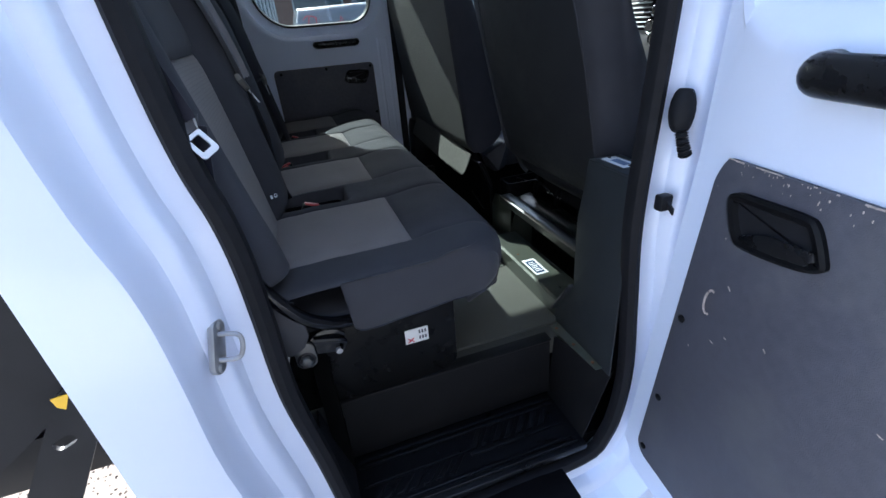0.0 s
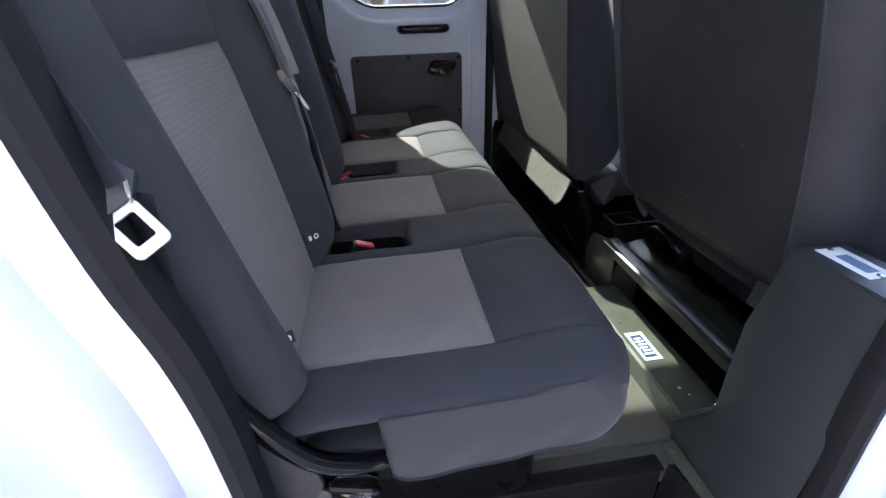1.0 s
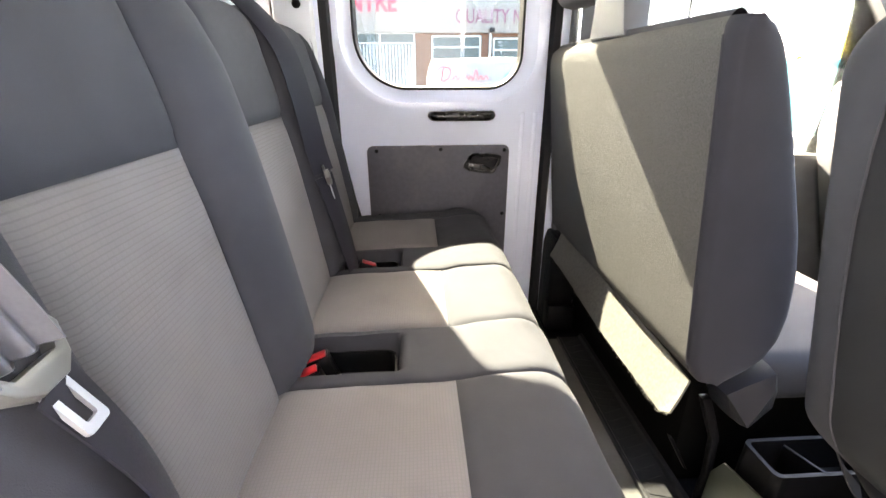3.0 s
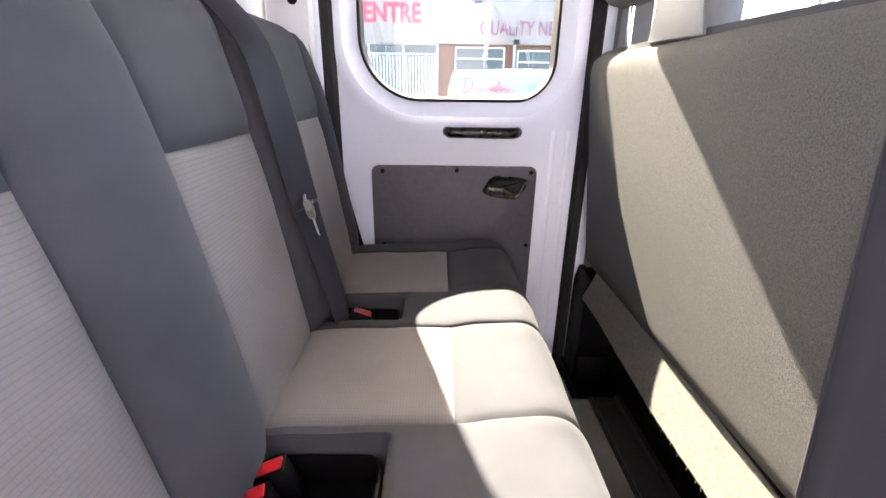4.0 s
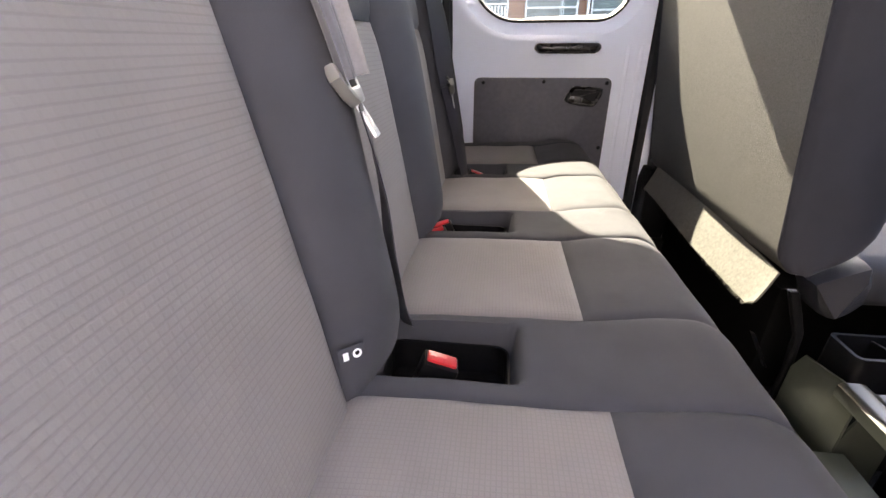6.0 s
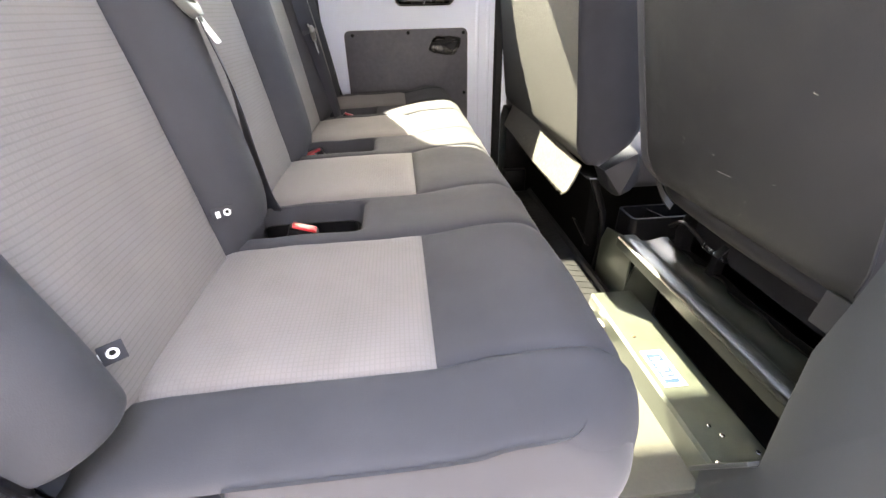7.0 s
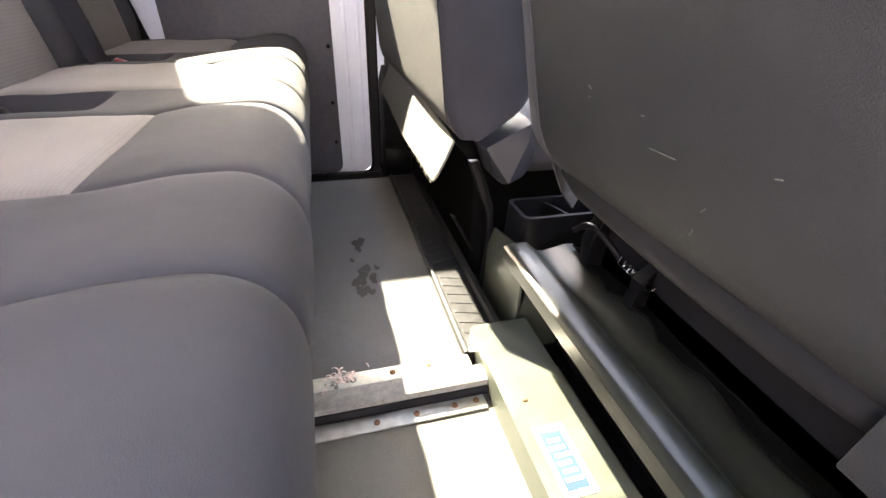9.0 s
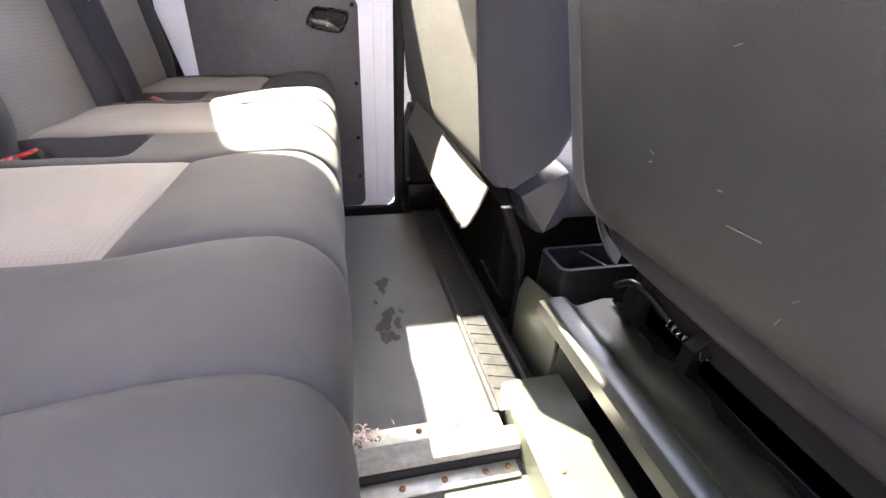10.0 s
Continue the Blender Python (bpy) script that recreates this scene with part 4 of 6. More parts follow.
def seat_back(name, label, y0, y1, zb, zt, zs, xb, rec, front, inset, bulge, wraps, vinyl, cloth, edge=0.3, sweep=0.0):
    """A front seat's back: a vinyl rear panel whose edges lie inset(z) inside y0..y1, cloth bolsters up to the shoulder zs
    that wrap round to the front edge x = front(z)."""
    s = thing(name, label, "seat", ((xb + 0.2), (y0 + y1) / 2, 0.0))

    def rear(u, v):
        z = zb + (zt - zb) * v
        k = lerp_at(inset, z)
        ya, yb = y0 + k, y1 - k
        y = ya + (yb - ya) * u
        cu = abs(2 * u - 1)
        rr = 0.05
        edge, top = (1 - cu) * (yb - ya) / 2, zt - z
        ins = rr - math.sqrt(max(0, rr * rr - (rr - edge) ** 2)) if edge < rr else 0.0
        it = rr - math.sqrt(max(0, rr * rr - (rr - top) ** 2)) if top < rr else 0.0
        x = xb - rec * (z - zb) - bulge * (1 - cu ** 2.5) * (1 - abs(2 * v - 1) ** 3) + ins * edge + it * 0.4 + sweep * max(0.0, (u - 0.2) / 0.8) ** 1.6
        low = z - zb
        if low < 0.05:
            x += 0.022 * ((0.05 - low) / 0.05) ** 2
        return (x, y, z)
    part("rear_panel", sheet(rear, 40, 44, 0.0), vinyl, s, "grained grey vinyl seat back", 60)

    def bolster(side):
        d, yo = (-1, y0) if side == 0 else (1, y1)
        wrap = wraps[side]

        def fn(u, v):
            z = zb + (zs - zb) * v
            a = rear(float(side), (z - zb) / (zt - zb))
            q = max(0.0, (v - 0.86) / 0.14)
            round_top = math.sqrt(max(0, 1 - q * q)) if zs < zt - 0.02 else 1 - 0.25 * q * q
            w = (yo - a[1]) * round_top
            f = max(lerp_at(front, z) - a[0], wrap + 0.004)
            if u < 0.4:
                th = u / 0.4 * math.pi / 2
                return (a[0] + wrap * (1 - math.cos(th)), a[1] + w * math.sin(th), z)
            t = (u - 0.4) / 0.6
            return (a[0] + wrap + (f - wrap) * t, a[1] + w + d * 0.006 * math.sin(math.pi * t) - d * 0.03 * max(0, (t - 0.8) / 0.2) ** 2, z)
        return fn
    for side in (0, 1):
        part("side_bolster", sheet(bolster(side), 30, 44, 0.0), cloth, s, "charcoal cloth side bolster", 60)
        part("piping", tube([Vector(rear(float(side), k / 24)) + Vector((-0.0005, 0, 0)) for k in range(1, 24)], 0.0020, seg=6, n=2), cloth, s, "dark edge piping")
    f0, f1 = bolster(0), bolster(1)

    def face(u, v):
        a, b = Vector(f0(1.0, v)), Vector(f1(1.0, v))
        p = a.lerp(b, u)
        return (p.x - 0.03 * math.sin(math.pi * u), p.y, p.z)
    part("front_face", sheet(face, 16, 16, 0.0), cloth, s, "", 60)

    def crown(u, v):
        a, b = Vector(rear(u, 1.0)), Vector(face(u, 1.0))
        p = a.lerp(b, v)
        return (p.x, a.y, zt + (max(zs, zt) - zt) * v + 0.010 * math.sin(math.pi * v))
    part("crown", sheet(crown, 36, 8, 0.0), cloth, s, "", 60)
    if zs < zt - 0.02:
        for side in (0, 1):
            def cheek(u, v):
                a = rear(float(side), (zs - 0.10 + (zt - zs + 0.10) * v - zb) / (zt - zb))
                return (a[0] + 0.10 * u, a[1] + (1 if side else -1) * 0.012 * math.sin(math.pi * u), a[2])
            part("shoulder", sheet(cheek, 8, 16, 0.0), cloth, s, "", 60)

    def base(u, v):
        a, b = Vector(rear(u, 0.0)), Vector(face(u, 0.0))
        p = a.lerp(b, v)
        return (p.x, a.y + (b.y - a.y) * v, p.z - 0.006 * math.sin(math.pi * v))
    part("underside", sheet(base, 20, 6, 0.0), M_PLASTIC, s)
    return s


DR_FRONT = [(0.378, 0.545), (0.42, 0.595), (0.50, 0.608), (0.60, 0.590), (0.635, 0.577), (0.68, 0.553), (0.735, 0.522), (0.79, 0.488), (0.86, 0.455), (0.93, 0.43), (1.16, 0.40)]
DR_INSET = [(0.378, 0.095), (0.40, 0.072), (0.44, 0.058), (0.60, 0.052), (0.72, 0.054), (0.80, 0.062), (0.86, 0.072), (0.90, 0.084), (0.93, 0.105), (1.0, 0.14), (1.16, 0.17)]
driver = seat_back("driver_seat", "dark grey driver's seat with a scuffed vinyl back", 0.550, 1.140, 0.378, 1.16, 0.93, 0.496, 0.232, DR_FRONT, DR_INSET, 0.018, (0.06, 0.022), M_VINYL, M_DARK)
part("lower_roll", tube([(0.585, 0.60, 0.390), (0.545, 0.63, 0.378), (0.530, 0.68, 0.372), (0.528, 0.83, 0.370), (0.530, 0.98, 0.373), (0.535, 1.04, 0.377), (0.560, 1.09, 0.392), (0.60, 1.10, 0.40)], 0.021, seg=14), M_RUBBER, driver, "dark rolled hem", 60)
part("tether", ribbon([(0.515, 1.098, 0.415), (0.520, 1.094, 0.385), (0.532, 1.078, 0.350), (0.548, 1.062, 0.325)], 0.040, 0.002, (0.4, 0.8, 0.2)), M_RUBBER, driver, "black webbing tether under the seat")
part("hem_tab", box(0.494, 0.500, 0.585, 0.655, 0.343, 0.392, 0.002, turn=Matrix.Translation((0.5, 0.62, 0.37)) @ Matrix.Rotation(radians(8), 4, "Y") @ Matrix.Translation((-0.5, -0.62, -0.37))), M_VINYL, driver, "grey vinyl tab over the hem")
# black panel added behind the runner to keep the gap below the seat dark
part("skirt", box(0.60, 0.62, 0.58, 1.075, 0.20, 0.375, 0.004), M_RUBBER, driver, "added black panel that darkens the gap under the seat")
part("cushion", box(0.62, 1.02, 0.58, 1.07, 0.33, 0.44, 0.04, seg=4), M_DARK, driver)
for cy, cz, ln, an in ((0.941, 0.502, 0.005, 10), (0.939, 0.511, 0.006, -30), (0.836, 0.482, 0.030, 2), (0.86, 0.60, 0.006, 20), (0.79, 0.455, 0.006, 50), (0.80, 0.43, 0.008, 70), (0.86, 0.505, 0.004, 0), (0.74, 0.50, 0.005, 15), (0.70, 0.62, 0.007, -15)):
    u, v = (cy - 0.602) / 0.486, (cz - 0.378) / 0.782
    x = 0.496 - 0.232 * (cz - 0.378) - 0.018 * (1 - abs(2 * u - 1) ** 2.5) * (1 - abs(2 * v - 1) ** 3) - 0.0006
    m = Matrix.Translation((x, cy, cz)) @ Matrix.Rotation(-math.atan(0.25), 4, "Y") @ Matrix.Rotation(radians(-an), 4, "X")
    part("scuff", box(-0.0004, 0.0004, -ln / 2, ln / 2, -0.0004, 0.0004, 0, turn=m), M_SCUFF, driver, "pale scuff mark")

PS_FRONT = [(0.360, 0.470), (0.377, 0.505), (0.392, 0.535), (0.411, 0.557), (0.442, 0.573), (0.489, 0.578), (0.563, 0.570), (0.633, 0.550), (0.739, 0.508), (0.83, 0.470), (0.905, 0.434), (0.928, 0.412), (0.944, 0.385)]
PS_INSET = [(0.360, 0.012), (0.40, 0.012), (0.89, 0.014), (0.92, 0.020), (0.938, 0.035)]
pass_seat = seat_back("passenger_bench", "double front passenger seat with a pale worn vinyl back", 1.260, 2.085, 0.360, 0.938, 0.938, 0.414, 0.112, PS_FRONT, PS_INSET, 0.0, (0.02, 0.02), M_VINYL2, M_NAVY, 0.04, 0.004)
part("cushion", box(0.56, 0.98, 1.29, 2.04, 0.27, 0.38, 0.04, seg=4), M_DARK, pass_seat)
bm = bmesh.new()
rnd = random.Random(3)
jag = [rnd.uniform(-0.0015, 0.0015) for _ in range(61)]
def flapfn(u, v):
    y = 1.272 + 0.75 * u
    top = 0.358 + 0.024 * u
    bot = 0.278 + 0.012 * u + (jag[int(u * 60)] if v > 0.9 else 0) + 0.6 * max(0, 0.035 - u)
    x = 0.424 + 0.008 * u - 0.036 * v
    return (x + 0.004 * math.sin(7 * u + 2 * v), y - 0.012 * v * (1 - u) ** 3, top * (1 - v) + bot * v)
sheet(flapfn, 60, 8, 0.004, bm)
part("hem_flap", bm, M_FLAP, pass_seat, "frayed cloth flap hanging under the seat back", 60)
thr = bmesh.new()
for k in range(60):
    u = rnd.random() ** 2
    q = Vector(flapfn(u, 1.0))
    ln, a = rnd.uniform(0.002, 0.006), rnd.uniform(-0.8, 0.8)
    ribbon([q + Vector((0, 0, 0.002)), q + Vector((-0.001, ln * 0.4 * a, -ln * 0.5)), q + Vector((-0.002, ln * a, -ln))], 0.0008, 0.0004, (0, 1, 0), thr, 2)
tagged(part("loose_threads", thr, M_FLAP, pass_seat, "loose threads at the flap's edge"), kind="stuff")
bm = bmesh.new()
lo = [(0.470, 0.352), (0.508, 0.372), (0.554, 0.394), (0.567, 0.356), (0.568, 0.316), (0.549, 0.291), (0.513, 0.279), (0.496, 0.294)]
rim = [bm.verts.new((x, 1.262, z)) for x, z in lo]
mid = [bm.verts.new((0.53 + (x - 0.53) * 0.93, 1.240, 0.335 + (z - 0.335) * 0.93)) for x, z in lo]
back = [bm.verts.new((x, 1.300, z)) for x, z in lo]
r1, r2 = bm.verts.new((0.546, 1.226, 0.366)), bm.verts.new((0.516, 1.224, 0.290))
for ra, rb in ((back, rim), (rim, mid)):
    for i in range(8):
        bm.faces.new((ra[i], ra[(i + 1) % 8], rb[(i + 1) % 8], rb[i]))
for tri in ((mid[0], mid[1], r2), (mid[1], r1, r2), (mid[1], mid[2], r1), (mid[2], mid[3], r1), (mid[3], mid[4], r1), (mid[4], mid[5], r1), (mid[5], r2, r1), (mid[5], mid[6], r2), (mid[6], mid[7], r2), (mid[7], mid[0], r2)):
    bm.faces.new(tri)
bmesh.ops.bevel(bm, geom=[e for e in bm.edges if e.is_manifold and e.calc_face_angle(0) > 0.25], offset=0.003, segments=2, profile=0.5, affect="EDGES")
part("hinge_cover", bm, M_HINGE, pass_seat, "grey plastic hinge cover", 30)
part("base_trim", prism([(0.456, 0.318), (0.474, 0.318), (0.494, 0.270), (0.512, 0.222), (0.519, 0.12), (0.521, 0.031), (0.508, 0.002), (0.498, 0.002), (0.506, 0.12), (0.499, 0.212), (0.478, 0.262)], "y", 1.268, 1.284, 0.003), M_PLASTIC, pass_seat, "black plastic base trim")
part("base_slot", prism([(0.436, 0.196), (0.446, 0.190), (0.492, 0.105), (0.484, 0.110)], "y", 1.300, 1.312, 0.001), M_PLASTIC, pass_seat)
# added black block: the unlit space under the seat as plain colour
part("base_panel", box(0.50, 0.90, 1.36, 2.04, 0.0, 0.275, 0.01), M_VOID, pass_seat, "black block standing in for the dark void under the seat")
for yy in (1.49, 1.88):
    h = part("headrest", box(0.335, 0.440, yy - 0.135, yy + 0.135, 1.03, 1.20, 0.04, seg=4), M_DARK, pass_seat, "padded charcoal headrest")
    for d in (-0.06, 0.06):
        part("post", tube([(0.390, yy + d, 0.93), (0.387, yy + d, 1.05)], 0.006, seg=8), M_CHROME, h)
part("belt_tower", prism([(1.595, 0.935), (1.785, 0.94), (1.745, 1.14), (1.66, 1.14)], "x", 0.360, 0.430, 0.012), M_GREYPL, pass_seat, "grey plastic belt guide")

# driver's seat pedestal in bent steel
ped = thing("seat_pedestal", "grey painted steel seat pedestal channel", "seat pedestal", (0.52, 0.85, 0.0))
part("rail", prism([(0.465, 0.214), (0.465, 0.235), (0.470, 0.2395), (0.478, 0.2405), (0.500, 0.2405), (0.508, 0.238), (0.516, 0.230), (0.524, 0.2225), (0.535, 0.220), (0.550, 0.223), (0.574, 0.2285), (0.592, 0.227), (0.605, 0.218), (0.66, 0.205),
                   (0.66, 0.201), (0.603, 0.214), (0.590, 0.223), (0.574, 0.2245), (0.550, 0.219), (0.535, 0.216), (0.522, 0.2185), (0.513, 0.227), (0.506, 0.234), (0.499, 0.2365), (0.479, 0.2365), (0.473, 0.2355), (0.469, 0.232), (0.469, 0.214)], "y", 0.585, 1.106), M_RAIL, ped, "bent steel channel with a rolled edge")
# added black sheet in place of the shaded gap beside the channel
rnd = random.Random(17)
edge_x = [0.572 + rnd.uniform(-0.006, 0.006) + 0.005 * math.sin(k * 0.9) for k in range(25)]
def gap_sheet(u, v):
    k = u * 24
    i = min(23, int(k))
    x0 = edge_x[i] + (edge_x[i + 1] - edge_x[i]) * (k - i)
    return (x0 + (0.665 - x0) * v, 0.60 + 0.49 * u, 0.234 + 0.010 * math.sin(11 * u) * v - 0.016 * v)
part("felt", sheet(gap_sheet, 48, 6, 0.004), M_VOID, ped, "added black sheet with an uneven edge over the channel's dark gap")
part("upright", box(0.60, 0.64, 0.60, 1.10, 0.0, 0.203, 0.004), M_PLASTIC, ped)
part("end_plate", prism([(0.497, 0.0), (0.60, 0.0), (0.60, 0.215), (0.55, 0.215), (0.52, 0.13)], "y", 1.108, 1.113), M_STEEL, ped)
part("side_wall", prism([(1.100, 0.03), (1.262, 0.03), (1.258, 0.150), (1.236, 0.196), (1.146, 0.214), (1.100, 0.214)], "x", 0.503, 0.508, 0.001), M_STEEL, ped, "grey-green painted steel side wall")
part("tray", prism([(0.418, 0.032), (0.418, 0.084), (0.424, 0.089), (0.520, 0.089), (0.520, 0.084), (0.426, 0.084), (0.423, 0.080), (0.423, 0.032)], "y", 0.615, 1.095), M_STEEL, ped, "grey-green painted steel floor tray")
for xx, yy in ((0.47, 0.68), (0.445, 0.93), (0.432, 0.635), (0.505, 0.645), (0.46, 0.70)):
    part("rivet", disc((xx, yy, 0.089), (0, 0, 1), 0.004, 0.0018, dome=0.0005), M_RUST if yy > 0.9 else M_CHROME, ped)
runner = part("seat_runner", box(0.60, 0.64, 0.62, 1.06, 0.226, 0.262, 0.004), M_PLASTIC, ped, "black steel seat runner")
part("lever", tube([(0.60, 1.00, 0.262), (0.585, 1.03, 0.285), (0.575, 1.055, 0.29), (0.57, 1.08, 0.27)], 0.005, seg=8), M_PLASTIC, runner)
part("spring", tube([(0.590 + 0.006 * math.cos(k * 1.6), 0.99 - 0.0025 * k, 0.268 + 0.006 * math.sin(k * 1.6)) for k in range(30)], 0.0012, seg=5, n=2), M_CHROME, runner, "bright coil spring")
part("bracket", prism([(0.575, 0.226), (0.60, 0.226), (0.60, 0.30), (0.585, 0.31), (0.57, 0.27)], "y", 1.035, 1.06, 0.003), M_PLASTIC, runner)
part("bracket", prism([(0.575, 0.226), (0.60, 0.226), (0.60, 0.29), (0.58, 0.27)], "y", 0.93, 0.95, 0.003), M_PLASTIC, runner)
lab = thing("sticker", "white and blue printed sticker on the steel tray", "label", (0.46, 0.80, 0.089))
part("card", box(0.434, 0.478, 0.788, 0.884, 0.0892, 0.0899, 0.0002), M_LABEL, lab)
bm = bmesh.new()
box(0.440, 0.470, 0.796, 0.874, 0.0898, 0.0902, 0, bm)
part("print", bm, M_BLUE, lab)
bm = bmesh.new()
for k in range(6):
    box(0.444 + (k % 2) * 0.002, 0.467 - (k % 3) * 0.002, 0.806 + k * 0.0105, 0.811 + k * 0.0105, 0.0901, 0.0905, 0, bm)
part("print_line", bm, M_LABEL, lab)

# dark steel cover beside the doorway
cover = thing("steel_cover", "dark grey folded steel cover beside the doorway", "cover", (0.43, 0.52, 0.03))
side_loop = [(0.400, 0.025), (0.633, 0.025), (0.640, 0.070), (0.566, 0.185), (0.570, 0.29), (0.572, 0.374), (0.557, 0.461), (0.549, 0.520), (0.408, 0.520)]
part("side_plate", prism(side_loop, "x", 0.409, 0.414, 0.0012), M_COVER, cover)
part("top_plate", prism([(0.4092, 0.549), (0.485, 0.540), (0.485, 0.412), (0.4092, 0.408)], "z", 0.5202, 0.5245, 0.001), M_COVER, cover)
part("rear_plate", prism([(0.5665, 0.185), (0.5705, 0.29), (0.5725, 0.374), (0.5575, 0.461), (0.5495, 0.519), (0.545, 0.519), (0.553, 0.461), (0.567, 0.374), (0.565, 0.29), (0.561, 0.185)], "x", 0.4145, 0.48), M_COVER, cover)
part("flange", prism([(0.640, 0.070), (0.566, 0.187), (0.570, 0.191), (0.645, 0.074)], "x", 0.395, 0.425, 0.001), M_COVER, cover)
part("foot_flange", prism([(0.378, 0.612), (0.408, 0.625), (0.408, 0.425), (0.390, 0.425)], "z", 0.030, 0.034, 0.001), M_STEEL, cover, "riveted steel foot flange")
for k in range(3):
    part("rivet", disc((0.389 + 0.004 * k, 0.598 - 0.075 * k, 0.034), (0, 0, 1), 0.0045, 0.002, dome=0.0006), M_RUST, cover)
plate = thing("cover_label", "blue and white label on the steel cover", "label", (0.445, 0.5, 0.524))
M_INKBLUE = mat("faded_blue_print", (0.12, 0.17, 0.28), 0.5)
part("card", box(0.428, 0.466, 0.462, 0.535, 0.5248, 0.5253, 0.0002), M_LABEL, plate)
part("print", box(0.438, 0.456, 0.474, 0.516, 0.5254, 0.5257, 0), M_INKBLUE, plate)
for yy in (0.466, 0.530):
    part("rivet", disc((0.447, yy, 0.5253), (0, 0, 1), 0.004, 0.0016, dome=0.0005), M_CHROME, plate)

# open tray between the front seats
tray = thing("console_tray", "black plastic console tray between the front seats", "tray", (0.64, 1.19, 0.0))
t_out, t_in, t_low = rounded(0.520, 0.76, 1.150, 1.232, 0.014), rounded(0.527, 0.753, 1.157, 1.225, 0.010), rounded(0.535, 0.745, 1.164, 1.218, 0.008)
part("body", ring_loft([(grow(t_out, 0.006), 0.0), (t_out, 0.256), (t_in, 0.256), (t_low, 0.19)], (0.64, 1.19), lambda p, w: (p[0], p[1], w), close=False), M_PLASTIC, tray, "moulded dark plastic bin with a thin rim")
part("bottom", box(0.532, 0.748, 1.161, 1.221, 0.184, 0.192, 0), M_PLASTIC, tray)
part("divider", box(0.60, 0.606, 1.160, 1.222, 0.19, 0.25, 0.001, turn=Matrix.Translation((0.6, 1.19, 0.2)) @ Matrix.Rotation(radians(20), 4, "Z") @ Matrix.Translation((-0.6, -1.19, -0.2))), M_PLASTIC, tray)

# dashboard and steering wheel
dash = thing("dashboard", "dark grey moulded dashboard with round vents", "dashboard", (1.6, 1.28, 0))
part("top", prism([(1.43, 0.60), (1.41, 0.68), (1.42, 0.83), (1.47, 0.875), (1.60, 0.89), (1.90, 0.85), (1.93, 0.2), (1.58, 0.2), (1.50, 0.42)], "y", 0.35, 2.22, 0.02), M_GREYPL, dash)
part("binnacle", box(1.40, 1.66, 0.62, 0.98, 0.78, 0.95, 0.04, seg=4), M_PLASTIC, dash)
part("centre_console", box(1.40, 1.55, 1.10, 1.45, 0.30, 0.72, 0.03, seg=3), M_GREYPL, dash)
for yy, zz in ((1.20, 0.70), (1.31, 0.715), (0.64, 0.70)):
    v = part("vent", disc((1.40, yy, zz), (-1, 0, 0.15), 0.024, 0.012), M_PLASTIC, dash)
    part("vent_ring", tube([(1.388, yy + 0.024 * math.cos(a), zz + 0.024 * math.sin(a)) for a in [k * math.pi / 6 for k in range(12)]], 0.004, closed=True, n=2, seg=6), M_TRIM, v)
for k in range(3):
    part("knob", disc((1.398, 1.20 + 0.07 * k, 0.54), (-1, 0, 0), 0.022, 0.02), M_GREYPL, dash)
grille = part("vent_grille", box(1.395, 1.42, 1.50, 1.68, 0.70, 0.825, 0.008), M_PLASTIC, dash, "black air vent with pale slats")
for k in range(6):
    part("slat", box(1.388, 1.40, 1.515, 1.665, 0.712 + 0.019 * k, 0.717 + 0.019 * k, 0.001), M_TRIM, grille)
for yy, zz, rr in ((1.485, 0.775, 0.020), (1.505, 0.715, 0.026), (1.475, 0.665, 0.030)):
    v = part("control_knob", disc((1.405, yy, zz), (-1, 0, 0.1), rr, 0.02, seg=18), M_PLASTIC, dash)
    part("knob_ring", tube([(1.388, yy + rr * math.cos(a), zz + rr * math.sin(a)) for a in [k * math.pi / 6 for k in range(12)]], 0.004, closed=True, n=2, seg=6), M_CHROME, v)
part("bright_strip", box(1.392, 1.40, 1.12, 1.40, 0.672, 0.678, 0.001), M_CHROME, dash)
part("shelf", box(1.36, 1.45, 1.10, 1.40, 0.598, 0.612, 0.004), M_GREYPL, dash, "grey shelf on the dashboard")
wheel = thing("steering_wheel", "black four-spoke steering wheel", "steering wheel", (1.3, 0.8, 0.6))
wc, wt = Vector((1.21, 0.86, 0.745)), Matrix.Rotation(radians(-62), 3, "Y")
part("rim", tube([wc + wt @ Vector((0.195 * math.cos(a), 0.195 * math.sin(a), 0)) for a in [k * math.pi / 10 for k in range(20)]], 0.016, closed=True, n=2, seg=10), M_PLASTIC, wheel)
for a in (20, 160, 230, 310):
    part("spoke", tube([wc, wc + wt @ Vector((0.18 * math.sin(radians(a)), 0.18 * math.cos(radians(a)), 0.0))], 0.014, seg=8, n=2), M_PLASTIC, wheel)
part("hub", disc(wc - wt @ Vector((0, 0, 0.02)), wt @ Vector((0, 0, 1)), 0.065, 0.04), M_PLASTIC, wheel)
part("column", tube([wc - wt @ Vector((0, 0, 0.0)), wc + Vector((0.30, 0, -0.10))], 0.04, seg=10, n=2), M_PLASTIC, wheel)

